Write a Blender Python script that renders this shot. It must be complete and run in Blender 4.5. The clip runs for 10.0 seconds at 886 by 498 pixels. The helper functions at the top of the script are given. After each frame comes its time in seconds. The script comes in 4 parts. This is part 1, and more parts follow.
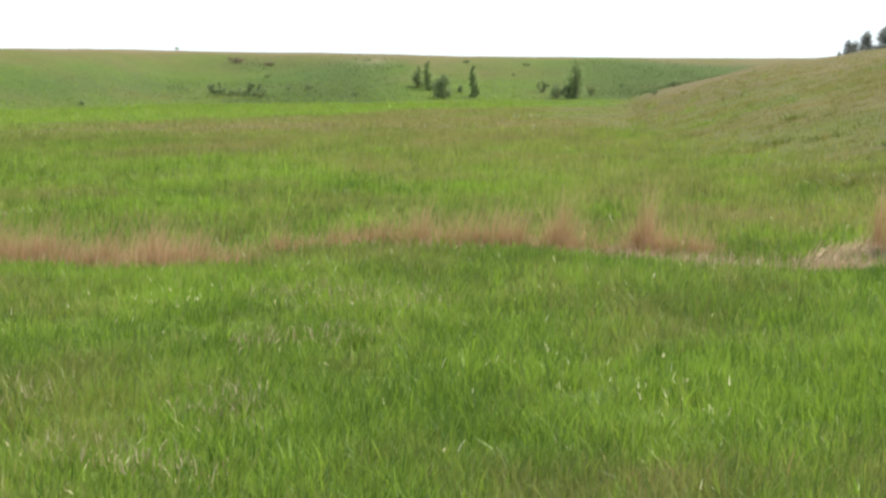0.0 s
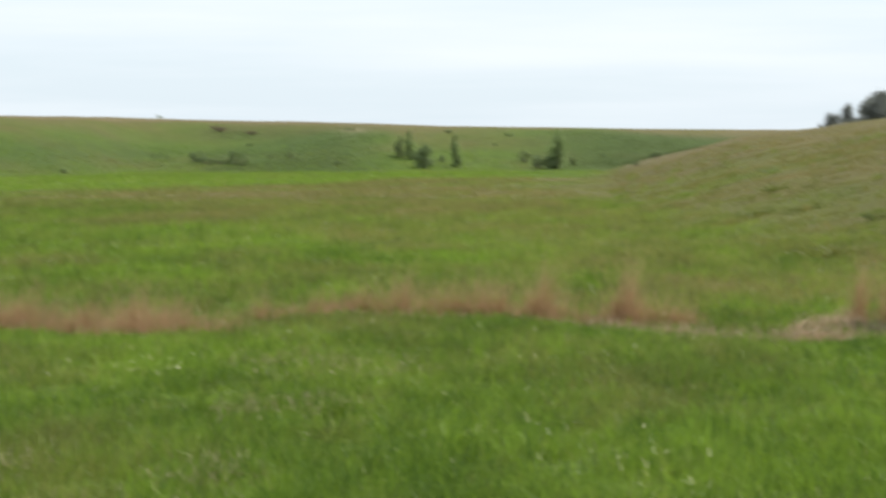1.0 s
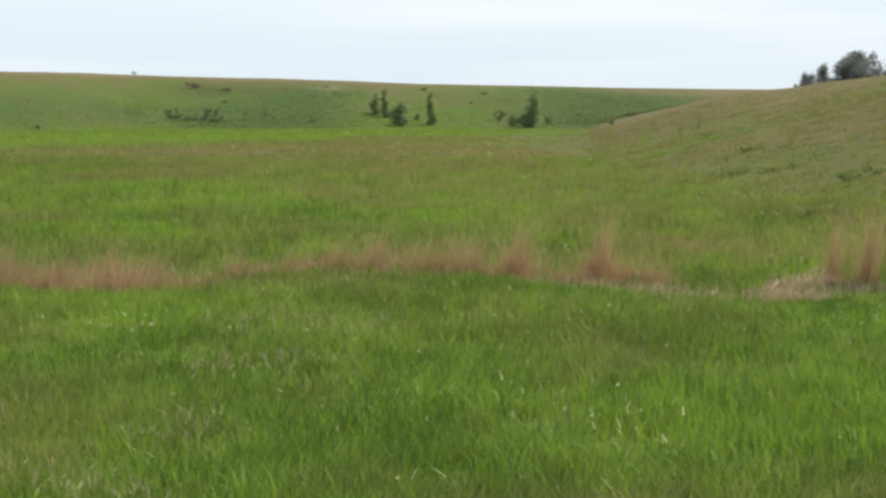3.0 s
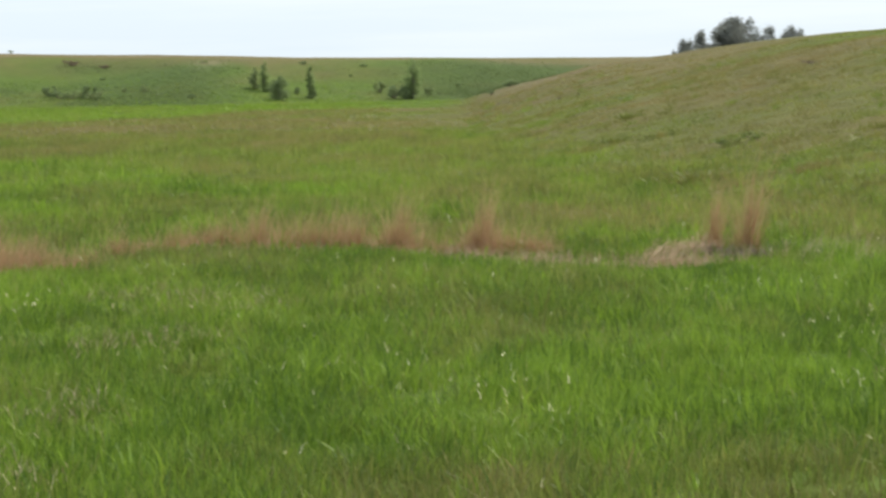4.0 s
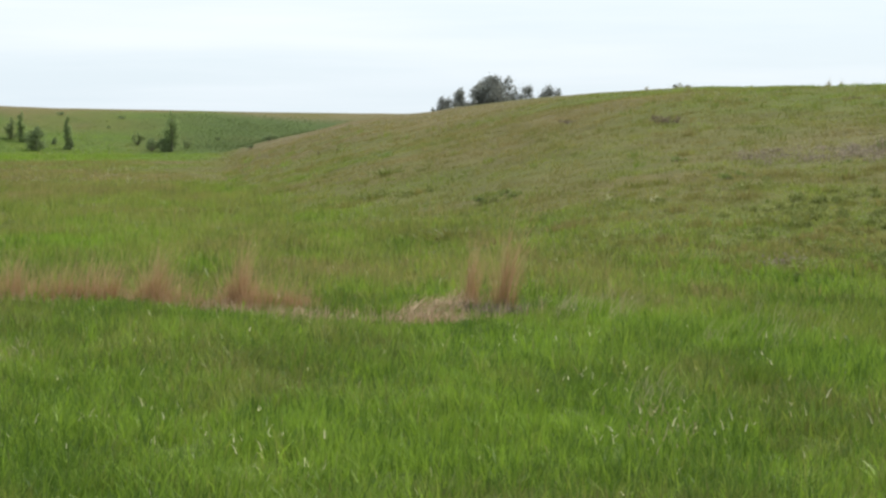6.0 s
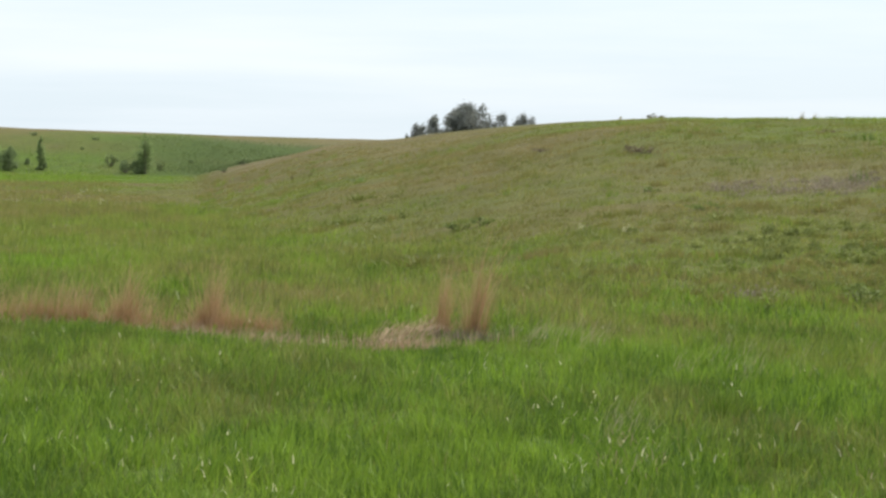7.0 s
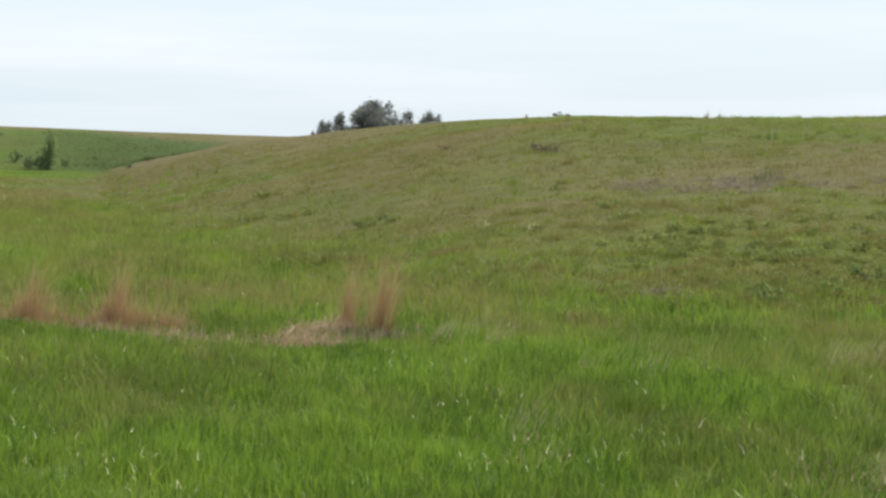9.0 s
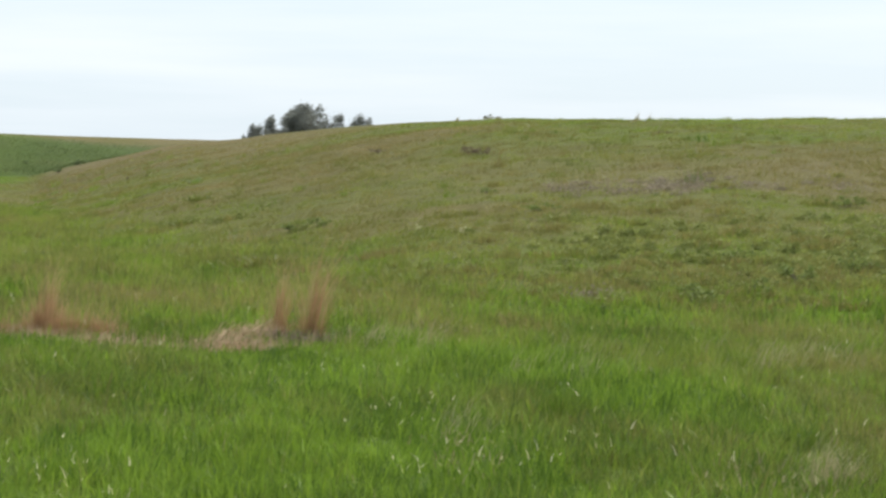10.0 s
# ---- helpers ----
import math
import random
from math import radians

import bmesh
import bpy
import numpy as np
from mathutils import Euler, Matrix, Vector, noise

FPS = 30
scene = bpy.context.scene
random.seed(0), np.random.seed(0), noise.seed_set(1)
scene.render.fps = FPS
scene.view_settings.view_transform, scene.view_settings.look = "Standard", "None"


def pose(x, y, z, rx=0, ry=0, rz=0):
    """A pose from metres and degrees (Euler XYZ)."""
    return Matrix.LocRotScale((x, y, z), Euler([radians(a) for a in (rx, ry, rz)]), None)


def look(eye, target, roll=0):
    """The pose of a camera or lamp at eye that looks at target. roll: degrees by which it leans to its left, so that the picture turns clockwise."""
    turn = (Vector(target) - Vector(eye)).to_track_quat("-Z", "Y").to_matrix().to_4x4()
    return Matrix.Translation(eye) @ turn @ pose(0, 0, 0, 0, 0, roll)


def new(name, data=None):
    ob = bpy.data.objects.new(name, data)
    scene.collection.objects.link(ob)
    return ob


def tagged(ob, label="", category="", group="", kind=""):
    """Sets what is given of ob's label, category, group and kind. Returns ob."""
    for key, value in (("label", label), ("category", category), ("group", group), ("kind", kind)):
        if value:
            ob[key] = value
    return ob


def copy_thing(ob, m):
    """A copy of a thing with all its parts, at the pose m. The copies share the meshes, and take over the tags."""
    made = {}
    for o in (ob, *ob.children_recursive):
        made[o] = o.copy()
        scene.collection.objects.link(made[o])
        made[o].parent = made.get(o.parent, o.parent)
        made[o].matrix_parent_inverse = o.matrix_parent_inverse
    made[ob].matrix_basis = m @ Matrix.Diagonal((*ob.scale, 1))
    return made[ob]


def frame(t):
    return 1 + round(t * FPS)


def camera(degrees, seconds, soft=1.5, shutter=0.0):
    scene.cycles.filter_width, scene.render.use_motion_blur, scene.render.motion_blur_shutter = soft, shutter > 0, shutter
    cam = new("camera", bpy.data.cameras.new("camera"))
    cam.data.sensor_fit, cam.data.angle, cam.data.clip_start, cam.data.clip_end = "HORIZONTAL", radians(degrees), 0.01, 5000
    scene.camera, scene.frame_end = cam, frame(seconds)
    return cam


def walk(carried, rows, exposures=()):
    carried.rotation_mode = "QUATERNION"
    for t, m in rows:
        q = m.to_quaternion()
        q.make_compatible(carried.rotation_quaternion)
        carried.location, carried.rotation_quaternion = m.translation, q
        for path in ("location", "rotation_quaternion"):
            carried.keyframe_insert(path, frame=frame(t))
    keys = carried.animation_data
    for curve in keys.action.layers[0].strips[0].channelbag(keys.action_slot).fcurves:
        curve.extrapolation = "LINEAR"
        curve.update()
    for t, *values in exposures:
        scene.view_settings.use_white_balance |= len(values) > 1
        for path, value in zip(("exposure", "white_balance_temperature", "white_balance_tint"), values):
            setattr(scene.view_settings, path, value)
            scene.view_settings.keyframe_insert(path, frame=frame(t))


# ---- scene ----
EYE = 3.2           # height of the lens over the flat meadow

# seconds, then heading (to the right of north), tilt and lean in degrees
ROWS = [
    (0.0, -2.984, -3.851, -0.701), (0.1, -2.936, -3.636, -0.655), (0.3, -2.705, -3.395, -0.563), (0.5, -2.339, -2.984, -0.471),
    (0.6, -2.248, -2.845, -0.452), (0.7, -2.084, -2.673, -0.432), (0.8, -2.058, -2.599, -0.413), (0.9, -2.181, -2.475, -0.393),
    (1.0, -2.552, -2.323, -0.374), (1.1, -3.669, -2.065, -0.413), (1.2, -4.561, -1.894, -0.452), (1.3, -5.093, -1.737, -0.491),
    (1.4, -5.119, -1.658, -0.531), (1.5, -5.617, -1.649, -0.570), (1.6, -5.807, -1.734, -0.448), (1.7, -5.902, -1.933, -0.326),
    (1.8, -5.527, -2.245, -0.204), (1.9, -4.904, -2.358, -0.082), (2.0, -4.935, -2.469, 0.040), (2.2, -4.583, -2.551, 0.150),
    (2.3, -4.308, -2.654, 0.205), (2.5, -3.793, -2.837, 0.314), (2.7, -3.010, -3.017, 0.177), (3.8, -0.042, -3.730, -0.804),
    (4.0, 0.572, -3.887, -1.126), (4.5, 2.410, -4.379, -1.564), (5.0, 4.554, -3.136, -0.669), (5.2, 5.105, -2.483, -0.330),
    (6.3, 6.099, -2.782, -0.028), (6.5, 6.250, -2.620, 0.182), (7.0, 6.544, -2.137, 0.795), (7.5, 6.799, -1.818, 0.889),
    (8.0, 7.206, -1.630, 1.095), (8.5, 7.906, -1.898, 1.125), (9.0, 8.623, -2.162, 1.072), (9.5, 9.179, -2.268, 0.948),
    (10.0, 10.132, -2.070, 0.848),
]
EXPOSURES = [(0.0, 0.75), (0.5, 0.45), (1.0, 0.28), (2.5, 0.25), (4.0, 0.35), (4.5, 0.52), (5.0, 0.60), (5.2, 0.52), (6.3, 0.28), (7.5, 0.30), (8.5, 0.22), (10.0, 0.28)]
cam = camera(19.34, 10.0, soft=2.6, shutter=0.5)
walk(cam, [(t, pose(0, 0, EYE, 90 + tilt, 0, -turn) @ pose(0, 0, 0, 0, 0, lean)) for t, turn, tilt, lean in ROWS], EXPOSURES)

# ---- sky and sun ----
SUN_HEIGHT, SUN_TURN = 54.0, 48.0       # degrees up; degrees to the right of north
world = bpy.data.worlds.new("sky")
scene.world = world
world.use_nodes = True
wn, wl = world.node_tree.nodes, world.node_tree.links
wn.clear()
sky = wn.new("ShaderNodeTexSky")
sky.sky_type, sky.sun_disc = "NISHITA", False
sky.sun_elevation, sky.sun_rotation = radians(SUN_HEIGHT), radians(SUN_TURN)
sky.dust_density, sky.air_density, sky.altitude = 2.0, 1.0, 300
coord = wn.new("ShaderNodeTexCoord")
stretch = wn.new("ShaderNodeMapping")
stretch.inputs["Scale"].default_value = (1.0, 1.0, 13.0)
wl.new(coord.outputs["Generated"], stretch.inputs["Vector"])
cloud = wn.new("ShaderNodeTexNoise")
cloud.inputs["Scale"].default_value, cloud.inputs["Detail"].default_value, cloud.inputs["Roughness"].default_value = 3.2, 6.0, 0.55
wl.new(stretch.outputs["Vector"], cloud.inputs["Vector"])
ramp = wn.new("ShaderNodeValToRGB")
ramp.color_ramp.elements[0].position, ramp.color_ramp.elements[1].position = 0.42, 0.70
wl.new(cloud.outputs["Fac"], ramp.inputs["Fac"])
veil = wn.new("ShaderNodeMix")
veil.data_type, veil.blend_type = "RGBA", "MIX"
haze = wn.new("ShaderNodeMath")
haze.operation = "MULTIPLY_ADD"
haze.inputs[1].default_value, haze.inputs[2].default_value = 0.45, 0.0
wl.new(ramp.outputs["Color"], haze.inputs[0])
thin = wn.new("ShaderNodeMix")
thin.data_type = "RGBA"
thin.inputs["Factor"].default_value = 0.80
wl.new(sky.outputs["Color"], thin.inputs["A"])
thin.inputs["B"].default_value = (7.2, 8.3, 9.15, 1)
wl.new(haze.outputs[0], veil.inputs["Factor"])
wl.new(thin.outputs["Result"], veil.inputs["A"])
veil.inputs["B"].default_value = (8.8, 9.05, 9.4, 1)
back = wn.new("ShaderNodeBackground")
back.inputs["Strength"].default_value = 0.10
wl.new(veil.outputs["Result"], back.inputs["Color"])
wl.new(back.outputs[0], wn.new("ShaderNodeOutputWorld").inputs["Surface"])

lamp = bpy.data.lights.new("sun", "SUN")
lamp.energy, lamp.angle, lamp.color = 4.6, radians(2.0), (1.0, 0.95, 0.87)
sun = new("sun", lamp)
a, e = radians(SUN_TURN), radians(SUN_HEIGHT)
sun.matrix_world = look((60 * math.sin(a) * math.cos(e), 60 * math.cos(a) * math.cos(e), 60 * math.sin(e)), (0, 0, 0))


# ---- materials ----
def shader(name):
    m = bpy.data.materials.new(name)
    m.use_nodes = True
    nodes, links = m.node_tree.nodes, m.node_tree.links
    nodes.clear()
    return m, nodes, links


def math_node(nodes, links, op, a, b, clamp=False):
    n = nodes.new("ShaderNodeMath")
    n.operation, n.use_clamp = op, clamp
    for i, v in enumerate((a, b)):
        if isinstance(v, (int, float)):
            n.inputs[i].default_value = v
        else:
            links.new(v, n.inputs[i])
    return n.outputs[0]


def mix_colour(nodes, links, fac, a, b, blend="MIX"):
    n = nodes.new("ShaderNodeMix")
    n.data_type, n.blend_type = "RGBA", blend
    if isinstance(fac, (int, float)):
        n.inputs["Factor"].default_value = fac
    else:
        links.new(fac, n.inputs["Factor"])
    for key, v in (("A", a), ("B", b)):
        if isinstance(v, tuple):
            n.inputs[key].default_value = (*v, 1)
        else:
            links.new(v, n.inputs[key])
    return n.outputs["Result"]


def noise_node(nodes, links, scale, detail=4.0, rough=0.55, stretch_by=None):
    geo = nodes.new("ShaderNodeNewGeometry")
    n = nodes.new("ShaderNodeTexNoise")
    n.inputs["Scale"].default_value, n.inputs["Detail"].default_value, n.inputs["Roughness"].default_value = scale, detail, rough
    if stretch_by:
        mp = nodes.new("ShaderNodeMapping")
        mp.inputs["Scale"].default_value = stretch_by
        links.new(geo.outputs["Position"], mp.inputs["Vector"])
        links.new(mp.outputs["Vector"], n.inputs["Vector"])
    else:
        links.new(geo.outputs["Position"], n.inputs["Vector"])
    return n.outputs["Fac"]


LUSH, LUSH_DEEP = (0.252, 0.372, 0.041), (0.078, 0.140, 0.018)
OLIVE, OLIVE_DEEP, TAN = (0.290, 0.258, 0.085), (0.198, 0.180, 0.058), (0.350, 0.278, 0.152)


def turf_colour(nodes, links, dry, fine):
    """Living green to olive to tan by how dry the turf is; a fine value varies it."""
    green = mix_colour(nodes, links, fine, LUSH_DEEP, LUSH)
    low = math_node(nodes, links, "MULTIPLY", dry, 1.7, True)
    high = math_node(nodes, links, "SUBTRACT", dry, 0.62)
    high = math_node(nodes, links, "MULTIPLY", high, 1.9, True)
    c = mix_colour(nodes, links, low, green, mix_colour(nodes, links, fine, OLIVE_DEEP, OLIVE))
    return mix_colour(nodes, links, high, c, TAN)


def make_blade(name, rough=0.55, glow=0.35, colour=None, spread=0.45, shine=0.12):
    """Thin living or dead leaves: they let some light through."""
    m, nodes, links = shader(name)
    tint = nodes.new("ShaderNodeAttribute")
    tint.attribute_name = "tint"
    if colour is None:
        dry = nodes.new("ShaderNodeAttribute")
        dry.attribute_name = "dry"
        c = turf_colour(nodes, links, dry.outputs["Fac"], tint.outputs["Fac"])
        straw = math_node(nodes, links, "GREATER_THAN", tint.outputs["Fac"], 0.975)
        straw = math_node(nodes, links, "MULTIPLY", straw, 0.6)
        c = mix_colour(nodes, links, straw, c, (0.40, 0.31, 0.17))
    else:
        c = mix_colour(nodes, links, tint.outputs["Fac"], colour[0], colour[1])
    patch = noise_node(nodes, links, 0.55, 3.0)
    patch = math_node(nodes, links, "MULTIPLY_ADD", patch, spread)
    patch.node.inputs[2].default_value = 1.0 - spread / 2
    bright = nodes.new("ShaderNodeHueSaturation")
    links.new(patch, bright.inputs["Value"])
    links.new(c, bright.inputs["Color"])
    c = bright.outputs["Color"]
    p = nodes.new("ShaderNodeBsdfPrincipled")
    p.inputs["Roughness"].default_value = rough
    p.inputs["Specular IOR Level"].default_value = shine
    links.new(c, p.inputs["Base Color"])
    t = nodes.new("ShaderNodeBsdfTranslucent")
    links.new(c, t.inputs["Color"])
    mix = nodes.new("ShaderNodeMixShader")
    mix.inputs["Fac"].default_value = glow
    links.new(p.outputs[0], mix.inputs[1])
    links.new(t.outputs[0], mix.inputs[2])
    links.new(mix.outputs[0], nodes.new("ShaderNodeOutputMaterial").inputs["Surface"])
    return m


def make_turf():
    m, nodes, links = shader("turf")
    dry = nodes.new("ShaderNodeAttribute")
    dry.attribute_name = "dry"
    fine = noise_node(nodes, links, 1.6, 6.0, 0.7)
    wide = noise_node(nodes, links, 0.07, 4.0, 0.6)
    d = math_node(nodes, links, "MULTIPLY_ADD", wide, 0.5)
    d.node.inputs[2].default_value = -0.25
    d = math_node(nodes, links, "ADD", d, dry.outputs["Fac"], True)
    c = turf_colour(nodes, links, d, fine)
    # darker green of the bank's scrub, and of shade painted on its east end
    cover = nodes.new("ShaderNodeAttribute")
    cover.attribute_name = "cover"
    c = mix_colour(nodes, links, cover.outputs["Fac"], c, mix_colour(nodes, links, fine, (0.076, 0.135, 0.026), (0.152, 0.232, 0.051)))
    tuft = noise_node(nodes, links, 0.45, 5.0, 0.75)
    tuft = math_node(nodes, links, "MULTIPLY_ADD", tuft, 0.34)
    tuft.node.inputs[2].default_value = 0.235
    v = nodes.new("ShaderNodeHueSaturation")
    links.new(tuft, v.inputs["Value"])
    links.new(c, v.inputs["Color"])
    bare = nodes.new("ShaderNodeAttribute")
    bare.attribute_name = "bare"
    earth = mix_colour(nodes, links, fine, (0.15, 0.11, 0.075), (0.38, 0.30, 0.215))
    c = mix_colour(nodes, links, bare.outputs["Fac"], v.outputs["Color"], earth)
    bump = nodes.new("ShaderNodeBump")
    bump.inputs["Strength"].default_value, bump.inputs["Distance"].default_value = 0.8, 0.25
    links.new(fine, bump.inputs["Height"])
    p = nodes.new("ShaderNodeBsdfPrincipled")
    p.inputs["Roughness"].default_value, p.inputs["Specular IOR Level"].default_value = 0.9, 0.1
    links.new(c, p.inputs["Base Color"])
    links.new(bump.outputs[0], p.inputs["Normal"])
    links.new(p.outputs[0], nodes.new("ShaderNodeOutputMaterial").inputs["Surface"])
    return m


def make_bark():
    m, nodes, links = shader("bark")
    grain = noise_node(nodes, links, 9.0, 5.0, 0.6, (1, 1, 0.2))
    c = mix_colour(nodes, links, grain, (0.05, 0.04, 0.03), (0.19, 0.16, 0.12))
    bump = nodes.new("ShaderNodeBump")
    bump.inputs["Strength"].default_value, bump.inputs["Distance"].default_value = 0.7, 0.03
    links.new(grain, bump.inputs["Height"])
    p = nodes.new("ShaderNodeBsdfPrincipled")
    p.inputs["Roughness"].default_value = 0.9
    links.new(c, p.inputs["Base Color"])
    links.new(bump.outputs[0], p.inputs["Normal"])
    links.new(p.outputs[0], nodes.new("ShaderNodeOutputMaterial").inputs["Surface"])
    return m


TURF = make_turf()
BARK = make_bark()
GRASS = make_blade("grass_blade", rough=0.5, glow=0.35, shine=0.2, spread=0.6)
RUST = make_blade("dead_bunchgrass", rough=0.7, glow=0.3, colour=((0.30, 0.166, 0.086), (0.62, 0.430, 0.245)), spread=0.25)
STRAW = make_blade("bleached_straw", rough=0.7, glow=0.15, colour=((0.24, 0.152, 0.092), (0.56, 0.415, 0.275)), spread=0.3, shine=0.05)
SEED_GRASS = make_blade("seeding_grass", rough=0.6, glow=0.3, colour=((0.26, 0.225, 0.105), (0.50, 0.43, 0.25)), spread=0.2)
ROTTEN = make_blade("rotten_straw", rough=0.85, glow=0.1, colour=((0.10, 0.075, 0.062), (0.30, 0.235, 0.19)), spread=0.3)
# near-white, for dry leaves and for sun glints painted as pale flecks
PALE = make_blade("pale_leaf_and_glint", rough=0.4, glow=0.3, colour=((0.58, 0.51, 0.28), (0.90, 0.83, 0.56)), spread=0.1, shine=0.03)
# distance haze is put into the tree and bush leaf colours, lightening them
LEAF_HAZED = make_blade("hazed_tree_leaf", rough=0.6, glow=0.35, colour=((0.142, 0.152, 0.132), (0.265, 0.276, 0.240)), spread=0.3)
LEAF_BANK = make_blade("bank_tree_leaf", rough=0.6, glow=0.5, colour=((0.160, 0.214, 0.080), (0.300, 0.380, 0.155)), spread=0.3)
LEAF_DARK = make_blade("bank_bush_leaf", rough=0.6, glow=0.4, colour=((0.132, 0.176, 0.075), (0.248, 0.308, 0.140)), spread=0.3)
LEAF_GREY = make_blade("hazed_grey_leaf", rough=0.6, glow=0.45, colour=((0.155, 0.198, 0.080), (0.290, 0.340, 0.148)), spread=0.3)
WEED = make_blade("weed_leaf", rough=0.6, glow=0.4, colour=((0.120, 0.165, 0.042), (0.230, 0.270, 0.085)), spread=0.3)
SCRUB = make_blade("scrub_leaf", rough=0.7, glow=0.3, colour=((0.120, 0.095, 0.060), (0.250, 0.200, 0.130)), spread=0.3)
LOW_SCRUB = make_blade("low_scrub_leaf", rough=0.6, glow=0.35, colour=((0.080, 0.112, 0.038), (0.155, 0.190, 0.070)), spread=0.3)
FORB = make_blade("forb_leaf", rough=0.6, glow=0.35, colour=((0.165, 0.192, 0.054), (0.285, 0.310, 0.094)), spread=0.3)
SAGE = make_blade("grey_scrub_leaf", rough=0.7, glow=0.3, colour=((0.200, 0.168, 0.118), (0.350, 0.295, 0.215)), spread=0.3)
THATCH = make_blade("thatch_leaf", rough=0.7, glow=0.25, colour=((0.240, 0.200, 0.090), (0.660, 0.570, 0.350)), spread=0.2, shine=0.03)
STEM = make_blade("grass_stem", rough=0.6, glow=0.2, colour=((0.055, 0.085, 0.025), (0.170, 0.200, 0.060)), spread=0.2)
FLOWER = make_blade("cream_flower", rough=0.6, glow=0.3, colour=((0.50, 0.48, 0.26), (0.70, 0.68, 0.44)), spread=0.1)


# ---- lie of the land ----
LATTICE = np.random.RandomState(7).rand(256, 256)


def value_noise(x, y):
    """Smooth random values from 0 to 1 on a unit lattice."""
    xi, yi = np.floor(x).astype(int), np.floor(y).astype(int)
    fx, fy = x - xi, y - yi
    fx, fy = fx * fx * (3 - 2 * fx), fy * fy * (3 - 2 * fy)
    g = lambda i, j: LATTICE[(xi + i) % 256, (yi + j) % 256]
    return (g(0, 0) * (1 - fx) + g(1, 0) * fx) * (1 - fy) + (g(0, 1) * (1 - fx) + g(1, 1) * fx) * fy


def rough_noise(x, y, size, octaves=3):
    """Fractal noise about 0, within about half a unit either way; size: metres of its widest swell."""
    total, amp = np.zeros_like(np.asarray(x, float)), 1.0
    for k in range(octaves):
        s = size / 2 ** k
        total = total + amp * (value_noise(x / s + 17.3 * k + 40, y / s + 5.1 * k + 40) - 0.5)
        amp *= 0.5
    return total


def step(lo, hi, v):
    u = np.clip((v - lo) / (hi - lo), 0, 1)
    return u * u * (3 - 2 * u)


def smooth_curve(v, keys):
    """A smooth curve through a few keys."""
    ks, vs = np.array([k for k, _ in keys], float), np.array([w for _, w in keys], float)
    v = np.clip(v, ks[0], ks[-1])
    m = np.gradient(vs, ks)
    i = np.clip(np.searchsorted(ks, v) - 1, 0, len(ks) - 2)
    h = ks[i + 1] - ks[i]
    u = (v - ks[i]) / h
    return ((2 * u**3 - 3 * u**2 + 1) * vs[i] + (u**3 - 2 * u**2 + u) * h * m[i]
            + (-2 * u**3 + 3 * u**2) * vs[i + 1] + (u**3 - u**2) * h * m[i + 1])


# by bearing in degrees: where the far bank starts, and how high its brow is
BANK_FOOT = [(-60, 230), (-30, 270), (-16, 292), (-13, 268), (-11, 276), (-9, 298), (-7, 296), (-4, 286), (-2, 292), (1.2, 297), (6, 300), (20, 320), (40, 330)]
BANK_RISE = [(-60, 1.0), (-20, 0.74), (-13.5, 0.68), (-10.5, 0.64), (-7.6, 0.55), (-4.9, 0.48), (-2.4, 0.385), (0, 0.335), (2.6, 0.285), (5, 0.25), (10, 0.23), (40, 0.2)]
# the nearer hill: where it leaves the flat, how far its brow is, and how high
HILL_FOOT = [(-3, 215), (-1, 165), (0.5, 130), (2, 102), (4, 80), (6, 66), (8, 57), (10, 53), (14, 52), (20, 54), (40, 60)]
HILL_BROW = [(-3, 300), (0.5, 272), (1.3, 262), (3.2, 240), (5.7, 215), (8.2, 190), (11, 168), (14, 150), (20, 135), (40, 130)]
HILL_RISE = [(-3, -0.75), (0.5, -0.80), (1.0, -0.71), (1.48, -0.57), (2.09, -0.38), (2.71, -0.22), (3.33, -0.06), (3.95, 0.085), (4.48, 0.16), (5.2, 0.235), (5.72, 0.29), (6.2, 0.37), (6.96, 0.46), (8.2, 0.60), (9.45, 0.71), (11, 0.795), (13.2, 0.81), (16.5, 0.83), (20, 0.88), (40, 1.0)]
# by bearing: how far the lush green behind the channel reaches, and where the bright strip before the bank begins
LUSH_EDGE = [(-40, 118), (-16, 116), (-9, 104), (-6.5, 92), (-4, 80), (0, 66), (3, 61), (5, 61), (8, 63), (40, 66)]
STRIP = [(-40, 190), (-16, 188), (-9, 186), (-6.5, 200), (-5, 212), (-4, 232), (-2, 238), (0.5, 243), (1.5, 258), (3, 330), (40, 400)]
CHANNEL = [(-30, 57), (-15.4, 49.0), (-14, 46.8), (-12, 46.3), (-9.5, 44.6), (-8, 44.8), (-6.5, 46.8), (-5, 48.5), (-3.2, 47.8), (-1.3, 47.5), (0.2, 46.0), (1.3, 45.0), (2.7, 43.8), (4.0, 42.8), (5.0, 42.4), (6.0, 42.4), (7.5, 44.0), (9.0, 46.0), (20, 52)]


def polar(x, y):
    return np.degrees(np.arctan2(x, y)), np.hypot(x, y)


